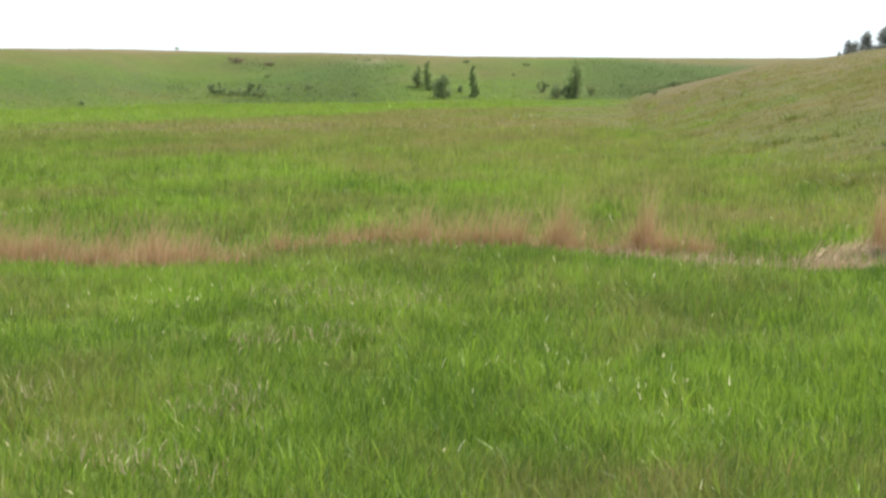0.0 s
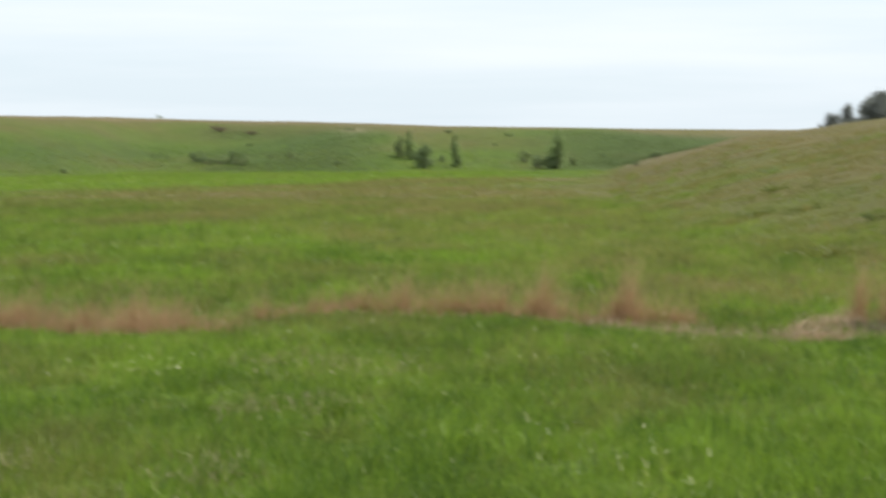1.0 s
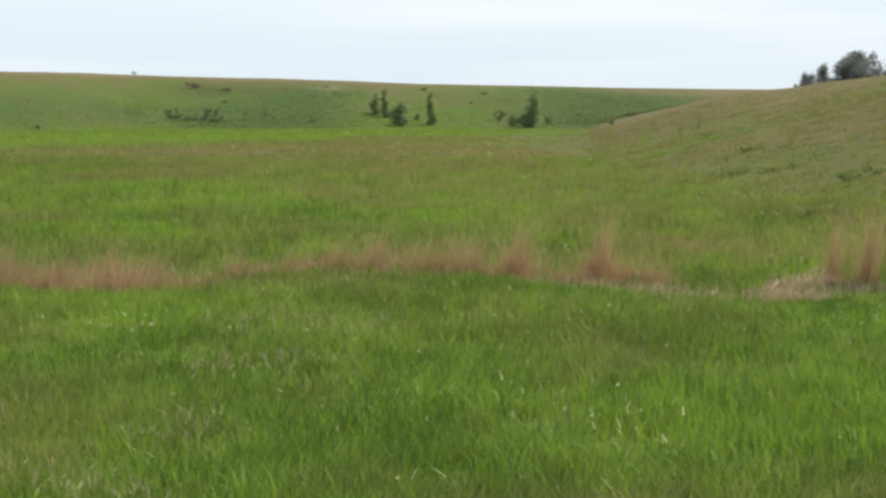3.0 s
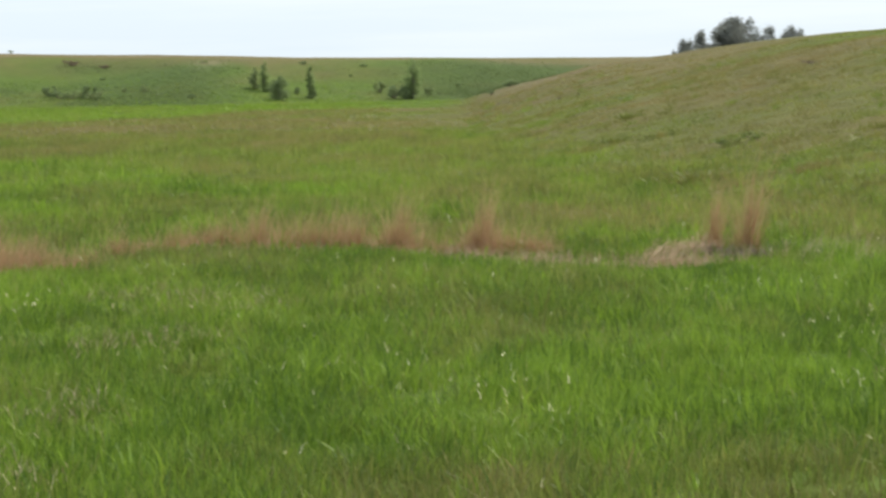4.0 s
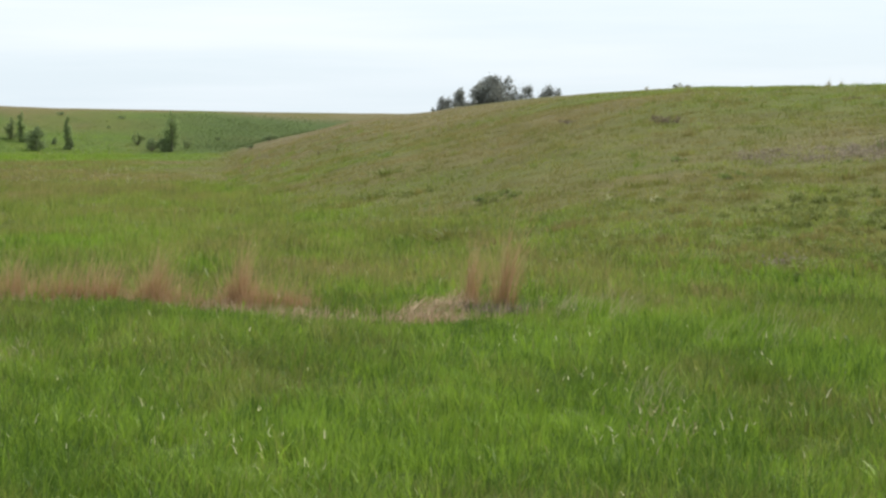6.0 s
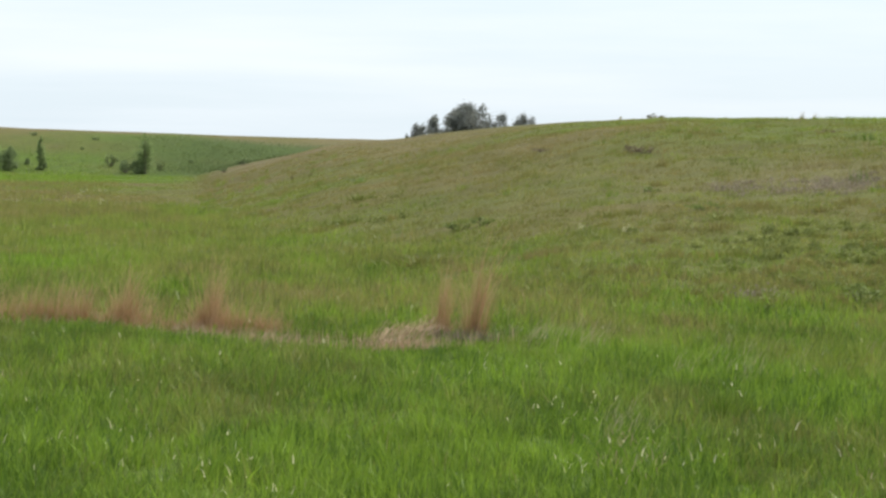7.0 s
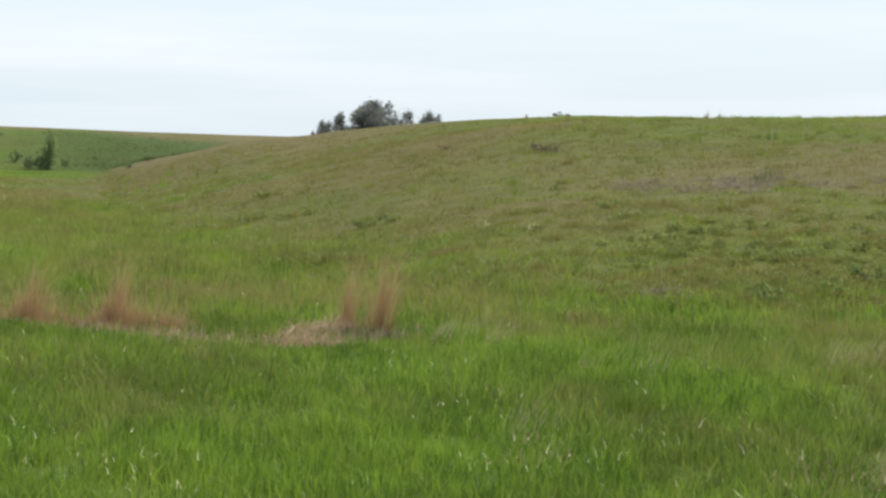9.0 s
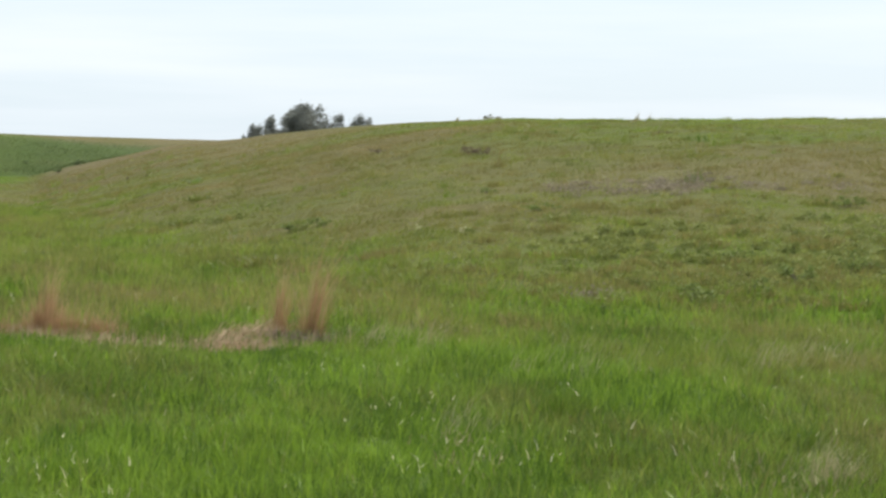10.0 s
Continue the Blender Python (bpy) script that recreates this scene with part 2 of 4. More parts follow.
def land(x, y):
    """Height of the ground."""
    x, y = np.asarray(x, float), np.asarray(y, float)
    az, r = polar(x, y)
    near = 1.6 * (1 - step(3, 15, r))
    ground = near + 0.10 * rough_noise(x, y, 9.0) * step(14, 24, r)
    # far bank
    foot, rise = smooth_curve(az, BANK_FOOT), smooth_curve(az, BANK_RISE)
    brow = foot + 62 + 10 * rough_noise(x * 0 + az * 3, y * 0, 10)
    top = EYE + brow * np.tan(np.radians(rise))
    u = np.clip((r - foot) / (brow - foot), 0, 1)
    wide = step(75, 40, np.abs(az + 8))
    shape = 0.5 * np.sin(u * np.pi / 2) ** 1.3 + 0.5 * u * u * (3 - 2 * u)
    bank = top * shape * wide
    bank = bank + 1.2 * rough_noise(x, y, 42, 4) * np.sin(np.pi * u) * wide
    # nearer hill
    foot, brow, rise = smooth_curve(az, HILL_FOOT), smooth_curve(az, HILL_BROW), smooth_curve(az, HILL_RISE)
    top = np.maximum(EYE + brow * np.tan(np.radians(rise)), 0) * step(-1.5, 1.2, az)
    u = np.clip((r - foot) / (brow - foot), 0, 1)
    wide = step(100, 45, az) * step(-6, -1, az)
    swell = np.sin(u * np.pi / 2) ** 1.25
    beyond = np.clip((r - brow) / 260, 0, 1)
    hill = top * (swell - 0.75 * beyond * beyond * (3 - 2 * beyond)) * wide
    lumps = step(foot, foot + 15, r) * (1 - 0.85 * step(0.75, 1.0, u)) * (1 - step(0, 0.2, beyond)) * wide
    hill = hill + (0.55 * rough_noise(x, y, 24, 3) + 0.20 * rough_noise(x, y, 3.2, 3)) * lumps * step(0.2, 0.5, u + 0.2)
    # shallow dry channel across the meadow
    gap = r - smooth_curve(az, CHANNEL)
    ditch = -0.08 * np.exp(-(gap / 1.3) ** 2) * step(-28, -18, az) * step(10.5, 7.0, az)
    return ground + np.maximum(bank, hill) + ditch


def hill_part(x, y):
    """0 on the flat, up to 1 on the brow of the nearer hill."""
    az, r = polar(x, y)
    foot, brow = smooth_curve(az, HILL_FOOT), smooth_curve(az, HILL_BROW)
    return np.clip((r - foot) / (brow - foot), 0, 1) * step(-1.5, 2.0, az)


def bank_part(x, y):
    az, r = polar(x, y)
    foot = smooth_curve(az, BANK_FOOT)
    return np.clip((r - foot) / 62, 0, 1)


# how dry the hill is from its foot (0) to its brow (1): on its west end, and on its broad face
WEST_DRY = [(0, 0.24), (0.15, 0.35), (0.3, 0.43), (0.5, 0.58), (0.7, 0.72), (1, 0.86)]
FACE_DRY = [(0, 0.32), (0.12, 0.41), (0.25, 0.46), (0.36, 0.52), (0.5, 0.56), (0.62, 0.48), (0.72, 0.40), (0.93, 0.40), (0.98, 0.60), (1, 0.95)]


def strip_part(x, y):
    """1 on the bright green strip of flat ground before the bank."""
    az, r = polar(x, y)
    start, foot = smooth_curve(az, STRIP), smooth_curve(az, BANK_FOOT)
    return step(start - 14, start + 12, r + 14 * rough_noise(x, y, 40, 3)) * step(foot + 16, foot - 2, r)


def dryness(x, y):
    """How dry the turf is, from 0 (lush) to 1 (tan)."""
    az, r = polar(x, y)
    n, big = rough_noise(x, y, 12, 4), rough_noise(x, y * 0.55, 46, 3)
    edge = smooth_curve(az, LUSH_EDGE)
    d = 0.10 + 0.05 * step(46, 52, r) + 0.36 * n + 0.22 * rough_noise(x, y * 0.4, 3.5, 3) + 0.15 * big
    d = d + 0.30 * np.exp(-((az + 5.5) / 3.4) ** 2 - ((r - 34.5) / 3.8) ** 2) * (1 + 1.2 * rough_noise(x, y, 3, 2))
    foot = smooth_curve(az, BANK_FOOT)
    mid = step(edge - 14, edge + 10, r + 9 * big + 5 * n) * step(foot + 12, foot - 12, r)
    d = d + mid * (0.34 - 0.22 * step(-7, -11, az) - 0.10 * step(-3, 0, az))
    d = d + 0.13 * np.exp(-((r - 168) / 14) ** 2) * step(-8, -10.5, az) + 0.12 * np.exp(-((r - 100) / 9) ** 2) * step(-6, -9, az)
    d = d * (1 - 0.92 * strip_part(x, y))
    h = hill_part(x, y)
    west = step(9.5, 5.0, az)
    face = west * smooth_curve(h, WEST_DRY) + (1 - west) * smooth_curve(h, FACE_DRY)
    face = face + 0.36 * rough_noise(x + 90, y * 0.8, 10, 4) + 0.14 * rough_noise(x, y + 50, 2.5, 2)
    on = step(0.0, 0.14, h) * step(0.3, 2.2, az)
    d = d * (1 - on) + face * on
    b = bank_part(x, y)
    up = step(0.03, 0.2, b) * step(2.5, 0.5, h)
    d = d + up * (0.02 + 0.26 * rough_noise(x + 31, y, 16, 4)) * (1 - on)
    d = d + (0.36 * step(0.5, 0.85, b) * step(2.0, -1.0, az) + 0.85 * step(0.84, 0.98, b) * (1 - 0.5 * step(0, 2.5, az))) * (1 - on)
    return np.clip(d, 0, 1)


WORN = 0.34


def bareness(x, y):
    """Bleached litter on the bed of the channel."""
    az, r = polar(x, y)
    gap, foot = r - smooth_curve(az, CHANNEL), smooth_curve(az, BANK_FOOT)
    width = 0.36 + 0.15 * step(3.9, 5.2, az) * step(8.0, 6.4, az)
    core = step(width + 0.6, width, np.abs(gap + 0.9 * rough_noise(x, y, 2.5)))
    some = 0.30 + 0.20 * step(0, 1, az) + 0.45 * step(4.2, 5.4, az)
    bed = core * some * step(-16, -14.5, az) * step(7.0, 5.8, az) * np.clip(0.9 + 1.5 * rough_noise(x, y, 1.6), 0, 1)
    scar = 0.28 * np.exp(-((az + 4.5) / 0.35) ** 2 - ((r - foot - 44) / 5) ** 2) * (1 + 1.4 * rough_noise(x, y, 4))
    mat = 0.62 * np.exp(-((az - 6.0) / 0.75) ** 2 - ((r - 43.1 - 1.9 * step(5.0, 6.4, az)) / 1.0) ** 2) * (1 + 1.8 * rough_noise(x, y, 1.3, 3))
    h = hill_part(x, y)
    worn = 0.18 * np.exp(-((az - 14.8) / 1.9) ** 2 - ((h - WORN) / 0.09) ** 2) * np.clip(0.6 + 1.8 * rough_noise(x, y, 5, 3), 0, 1.3)
    return np.clip(bed + scar + mat + worn, 0, 1)


def bank_darkness(x, y):
    """Where the far bank is darker green: low scrub westward, painted shade at the east end."""
    az, r = polar(x, y)
    u = bank_part(x, y)
    west = 0.85 * step(-9.0, -6.8, az) * step(-2.8, -5.0, az) * step(0.95, 0.6, u)
    # shade on the bank's east end, put into the turf colour
    east = 1.2 * step(-2.4, 2.2, az) * step(0.88, 0.50, u)
    left = 0.85 * step(-7.0, -9.5, az) * np.exp(-((u - 0.36) / 0.28) ** 2)
    patchy = np.clip(0.86 + 1.3 * rough_noise(x, y, 22, 3), 0, 1)
    return np.clip(np.maximum(np.maximum(west, east), np.maximum(left, 0.22 * step(0.8, 0.5, u))) * patchy, 0, 1) * step(0.0, 0.08, u) * 0.95


def at_bearing(az, el):
    """The place on the ground that lies that way from the lens: bearing and height angle in degrees."""
    sa, ca, te = math.sin(radians(az)), math.cos(radians(az)), math.tan(radians(el))
    rs = np.concatenate([np.arange(16, 120, 0.1), np.arange(120, 420, 0.4)])
    over = EYE + rs * te - land(rs * sa, rs * ca)
    below = np.nonzero(over < 0)[0]
    r = rs[below[0]] if len(below) else 400.0
    return r * sa, r * ca, float(land(r * sa, r * ca))


def at_range(az, r):
    x, y = r * math.sin(radians(az)), r * math.cos(radians(az))
    return x, y, float(land(x, y))


# ---- meshes ----
def raw_mesh(name, co, faces, material, layers=None, smooth=False):
    """A mesh from arrays of corners and triangles."""
    me = bpy.data.meshes.new(name)
    n = len(faces)
    me.vertices.add(len(co))
    me.vertices.foreach_set("co", np.asarray(co, np.float32).ravel())
    me.loops.add(3 * n)
    me.loops.foreach_set("vertex_index", np.asarray(faces, np.int32).ravel())
    me.polygons.add(n)
    me.polygons.foreach_set("loop_start", np.arange(0, 3 * n, 3, dtype=np.int32))
    if smooth:
        me.polygons.foreach_set("use_smooth", np.ones(n, bool))
    me.update(calc_edges=True)
    for key, values in (layers or {}).items():
        me.attributes.new(key, "FLOAT", "POINT").data.foreach_set("value", np.asarray(values, np.float32))
    me.materials.append(material)
    return me


def blade_arrays(rng, base, tall, wide, lean, heading=None, facing=None, simple=False):
    """Bent, pointed leaves with five corners each. lean: how far the tip is carried sideways, as a share of the length."""
    n = len(base)
    turn = rng.uniform(0, 2 * np.pi, n) if facing is None else facing
    way = rng.uniform(0, 2 * np.pi, n) if heading is None else heading
    side = np.stack([np.cos(turn), np.sin(turn), np.zeros(n)], 1)
    bend = np.stack([np.cos(way), np.sin(way), np.zeros(n)], 1)
    up = np.array([0, 0, 1.0])
    lean = np.clip(lean, 0, 0.98)
    rise = np.sqrt(1 - lean**2)
    mid = base + up * (tall * 0.55 * (0.35 + 0.65 * rise))[:, None] + bend * (tall * lean * 0.35)[:, None]
    tip = base + up * (tall * rise)[:, None] + bend * (tall * lean)[:, None]
    half = (wide / 2)[:, None] * side
    if simple:
        co = np.stack([base - half, base + half, tip], 1).reshape(-1, 3)
        return co, np.arange(3 * n).reshape(-1, 3)
    co = np.stack([base - half, base + half, mid - 0.75 * half, mid + 0.75 * half, tip], 1).reshape(-1, 3)
    k = 5 * np.arange(n)[:, None]
    faces = np.concatenate([k + [0, 1, 3], k + [0, 3, 2], k + [2, 3, 4]], 1).reshape(-1, 3)
    return co, faces


def leaf_arrays(rng, centre, size):
    """Small folded leaf sprays: two triangles, turned any way."""
    n = len(centre)
    a = rng.normal(size=(n, 3))
    a /= np.linalg.norm(a, axis=1)[:, None]
    b = np.cross(a, rng.normal(size=(n, 3)))
    b /= np.linalg.norm(b, axis=1)[:, None]
    c = np.cross(a, b)
    s = size[:, None]
    co = np.stack([centre - a * s, centre + b * s * 0.55 + c * s * 0.15, centre + a * s, centre - b * s * 0.55 + c * s * 0.15], 1).reshape(-1, 3)
    k = 4 * np.arange(n)[:, None]
    return co, np.concatenate([k + [0, 1, 2], k + [0, 2, 3]], 1).reshape(-1, 3)


def tube_arrays(points, radii, sides=7):
    """A tapered limb along points."""
    pts = [Vector(p) for p in points]
    co, faces = [], []
    for i, (p, r) in enumerate(zip(pts, radii)):
        d = (pts[min(i + 1, len(pts) - 1)] - pts[max(i - 1, 0)]).normalized()
        u = d.orthogonal().normalized()
        v = d.cross(u)
        for s in range(sides):
            q = 2 * math.pi * s / sides
            co.append(p + (u * math.cos(q) + v * math.sin(q)) * r)
    for i in range(len(pts) - 1):
        for s in range(sides):
            a, b = i * sides + s, i * sides + (s + 1) % sides
            faces += [(a, b, b + sides), (a, b + sides, a + sides)]
    return np.array([tuple(c) for c in co]), np.array(faces)


def join_arrays(pieces):
    co, faces, n = [], [], 0
    for c, f in pieces:
        co.append(c)
        faces.append(f + n)
        n += len(c)
    return np.concatenate(co), np.concatenate(faces)


def part(name, me, parent, label=""):
    ob = new(name, me)
    ob.parent = parent
    if label:
        ob["label"] = label
    return ob


def thing(name, spot, label, category, group=""):
    ob = new(name)
    ob.location = spot
    ob.empty_display_size = 0.3
    return tagged(ob, label, category, group)


# ---- ground ----
def build_ground():
    fine = np.arange(-17.0, 21.51, 0.125)
    rest = np.concatenate([np.arange(22, 60, 1.0), np.arange(60, 300, 6.0), np.arange(300, 343, 1.0)])
    az = np.radians(np.concatenate([fine, rest]))
    rs = np.concatenate([[0.5, 1.5, 3, 5, 7, 9, 11, 13], np.arange(14.5, 40, 0.6), np.arange(40, 54, 0.25), np.arange(54, 120, 0.8),
                         np.arange(120, 420, 1.5), 420 * 1.09 ** np.arange(0, 29)])
    A, R = np.meshgrid(az, rs)
    x, y = (R * np.sin(A)).ravel(), (R * np.cos(A)).ravel()
    z = land(x, y)
    co = np.concatenate([np.stack([x, y, z], 1), [[0, 0, float(land(0.0, 0.01))]]])
    n, m = len(az), len(rs)
    i, j = np.meshgrid(np.arange(m - 1), np.arange(n), indexing="ij")
    j2 = (j + 1) % n
    a, b, c, d = (i * n + j).ravel(), (i * n + j2).ravel(), ((i + 1) * n + j2).ravel(), ((i + 1) * n + j).ravel()
    faces = np.concatenate([np.stack([a, c, b], 1), np.stack([a, d, c], 1)])
    k = np.arange(n)
    faces = np.concatenate([faces, np.stack([np.full(n, n * m), k, (k + 1) % n], 1)[:, ::-1]])
    layers = {"dry": np.append(dryness(x, y), 0.2), "bare": np.append(bareness(x, y), 0), "cover": np.append(bank_darkness(x, y), 0)}
    me = raw_mesh("ground", co, faces, TURF, layers, smooth=True)
    return tagged(new("ground", me), "rolling prairie with a flat green meadow, bank and hill", "ground", kind="structure")


ground = build_ground()


# ---- grass ----
def scatter(rng, r0, r1, density, az0=-16.6, az1=20.8):
    area = radians(az1 - az0) / 2 * (r1**2 - r0**2)
    n = int(area * density)
    r = np.sqrt(rng.uniform(r0**2, r1**2, n))
    az = np.radians(rng.uniform(az0, az1, n))
    return r * np.sin(az), r * np.cos(az)


def build_grass(name, label, seed, rings, height, width, lean, per=10, spread=0.13, simple=False):
    """Grass in tufts that differ in height and colour. rings: range from, to, tufts a square metre, growth."""
    rng = np.random.RandomState(seed)
    parts, dry, tint = [], [], []
    for r0, r1, density, grow in rings:
        x, y = scatter(rng, r0, r1, density)
        clumpy = rough_noise(x, y, 1.1, 2)
        keep = clumpy > rng.uniform(-0.75, 0.05, len(x))
        x, y = x[keep], y[keep]
        n = len(x)
        vigour = rng.lognormal(0, 0.36, n) * (1 + 0.5 * rough_noise(x, y, 1.2, 2))
        taz, tr = polar(x, y)
        # tufts on the hill are darkened in place of coarse grass shading itself
        hue = 0.46 + 0.36 * rng.normal(size=n) + 0.65 * rough_noise(x, y * 0.3, 1.5, 3) + 0.35 * rough_noise(x, y, 6, 2) + (0.22 + 0.08 * step(-5, -2, taz) * step(8, 4, taz)) * step(46, 50, tr) * step(280, 230, tr) + 0.15 * step(33, 38, tr) * step(47, 44, tr) - 0.15 * step(0.05, 0.2, hill_part(x, y)) + 0.45 * step(0.50, 0.72, hill_part(x, y)) * step(8, 11, taz) + 0.40 * strip_part(x, y) - 0.12 * step(5, 14, taz) * step(56, 36, tr) - 0.25 * step(-6, -9, taz) * np.exp(-((tr - 135) / 25) ** 2)
        hue = np.clip(hue, 0, 1)
        calm = 1 - 0.45 * step(52, 85, tr)
        wilt = 0.02 + calm * (0.14 * rng.normal(size=n) + 0.55 * rough_noise(x + 60, y * 0.3, 1.9, 3))
        bx = np.repeat(x, per) + rng.normal(0, spread * grow, n * per)
        by = np.repeat(y, per) + rng.normal(0, spread * grow, n * per)
        vig, hu, wi = np.repeat(vigour, per), np.repeat(hue, per), np.repeat(wilt, per)
        heading = np.arctan2(by - np.repeat(y, per), bx - np.repeat(x, per)) + rng.normal(0, 0.6, n * per)
        open_air = (bareness(bx, by) < rng.uniform(0.05, 1.05, n * per)) & (bank_part(bx, by) < rng.uniform(0, 0.6, n * per))
        bx, by, vig, hu, wi, heading = bx[open_air], by[open_air], vig[open_air], hu[open_air], wi[open_air], heading[open_air]
        m = len(bx)
        high = hill_part(bx, by)
        short = (1 - 0.58 * np.clip(high * 6, 0, 1)) * (1 - 0.86 * step(0.80, 0.95, high))
        tall = height * rng.uniform(0.5, 1.15, m) * short * np.clip(vig, 0.45, 1.8) * grow
        wide = width * np.clip(rng.lognormal(-0.05, 0.4, m), 0.4, 2.2) * grow
        baz, br = polar(bx, by)
        gap = br - smooth_curve(baz, CHANNEL)
        tall = tall * (1 - (0.12 + 0.25 * step(-0.5, 1.5, baz)) * step(-5.5, -1.5, gap) * step(1.6, 0.4, gap) * step(9.5, 7.5, baz))
        base = np.stack([bx, by, land(bx, by) - 0.02], 1)
        sway = np.where(rng.uniform(0, 1, m) < 0.14, rng.uniform(0.5, 0.9, m), np.abs(rng.normal(lean, 0.18, m)))
        heading = np.where(rng.uniform(0, 1, m) < 0.12, rng.normal(0.2, 0.5, m), heading)
        parts.append(blade_arrays(rng, base, tall, wide, sway, heading, simple=simple))
        corners = 3 if simple else 5
        dry.append(np.repeat(np.clip(dryness(bx, by) + wi, 0, 1), corners))
        tint.append(np.repeat(np.clip(hu + rng.normal(0, 0.26, m), 0, 0.96) + 0.04 * (rng.uniform(0, 1, m) > 0.94), corners))
    co, faces = join_arrays(parts)
    me = raw_mesh(name, co, faces, GRASS, {"dry": np.concatenate(dry), "tint": np.concatenate(tint)})
    return tagged(new(name, me), label, "grass", kind="stuff")


build_grass("meadow_grass", "tall lush green meadow grass in front of the channel", 11,
            [(15.5, 30, 58, 1.0), (30, 47, 36, 1.0)], 0.22, 0.0125, 0.38, 15, 0.08)
build_grass("valley_grass", "green to olive grass behind the channel and on the hill's foot", 12,
            [(47, 80, 18, 1.0)], 0.26, 0.021, 0.32, 10, 0.11)
build_grass("far_valley_grass", "green to olive grass on the valley floor and lower hill", 14,
            [(80, 140, 7.0, 1.2)], 0.26, 0.026, 0.32, 10, 0.11, True)
build_grass("distant_grass", "short olive grass on the far flat, bank and hill", 13,
            [(140, 335, 2.5, 1.0)], 0.24, 0.06, 0.4, 7, 0.3, True)


# ---- bunches of dead grass along the channel ----
def graded(rng, n, low, high, spread=0.25):
    """Tint from the foot of each stalk to its tip, for leaves of five corners.
    Red-brown stems and pale tips, with the shade at the foot put in.
    """
    t = np.repeat(rng.normal(0, spread, n), 5).reshape(n, 5) + np.array([low, low, (low + high) / 2, (low + high) / 2, high])
    return np.clip(t, 0, 1).ravel()


def bunch(seed, spot, tall, half, core=240, plume=110, wind=0.22, straw=None, blown=0.6):
    """One bunch of last year's red-brown grass: a low clump of bent leaves, fine tall seed stalks over it, broken straw round it."""
    rng = np.random.RandomState(seed)
    x0, y0, _ = spot
    straw = straw or RUST
    root = new("dead_grass_tussock")
    root.location, root.empty_display_size = spot, 0.2

    def stalks(name, n, spread, high, low_tint, high_tint, width, sway, with_wind, label=""):
        out = rng.normal(0, spread, (n, 2)) * half
        out[:, 1] *= 0.6
        x, y = x0 + out[:, 0], y0 + out[:, 1]
        reach = np.hypot(out[:, 0], out[:, 1]) / half
        h = high * np.clip(1.12 - 0.42 * reach, 0.3, 1.2)
        heading = np.arctan2(out[:, 1], out[:, 0]) + rng.normal(0, 0.6, n)
        heading = np.where(rng.uniform(0, 1, n) < with_wind, rng.normal(0.1, 0.45, n), heading)
        bend = np.clip(np.abs(rng.normal(sway + 0.2 * reach, 0.14, n)), 0, 0.95)
        base = np.stack([x, y, land(x, y) - 0.03], 1)
        co, faces = blade_arrays(rng, base, h, rng.uniform(*width, n), bend, heading)
        me = raw_mesh(name, co - np.array(spot), faces, straw, {"tint": graded(rng, n, low_tint, high_tint)})
        tagged(part(name, me, root, label), kind="stuff")

    stalks("leaf_clump", core, 0.44, tall * (0.16 + 0.46 * rng.beta(1.6, 2.0, core)), 0.10, 0.50, (0.004, 0.009), 0.34, 0.25)
    stalks("seed_stalk", plume, 0.26, tall * (0.45 + 0.62 * rng.beta(1.5, 1.7, plume)), 0.30, 0.95, (0.003, 0.0065), wind, blown, "tall pale seed stalks")
    k = core // 3
    lx, ly = x0 + rng.normal(0, 0.6 * half, k), y0 + rng.normal(-0.1, 0.35 * half, k)
    co, faces = blade_arrays(rng, np.stack([lx, ly, land(lx, ly) + 0.01], 1), rng.uniform(0.1, 0.32, k), np.full(k, 0.009), rng.uniform(0.5, 0.95, k))
    me = raw_mesh("fallen_straw", co - np.array(spot), faces, straw, {"tint": np.repeat(rng.uniform(0, 0.6, k), 5)})
    tagged(part("fallen_straw", me, root, "broken stalks on the ground"), kind="stuff")
    return root


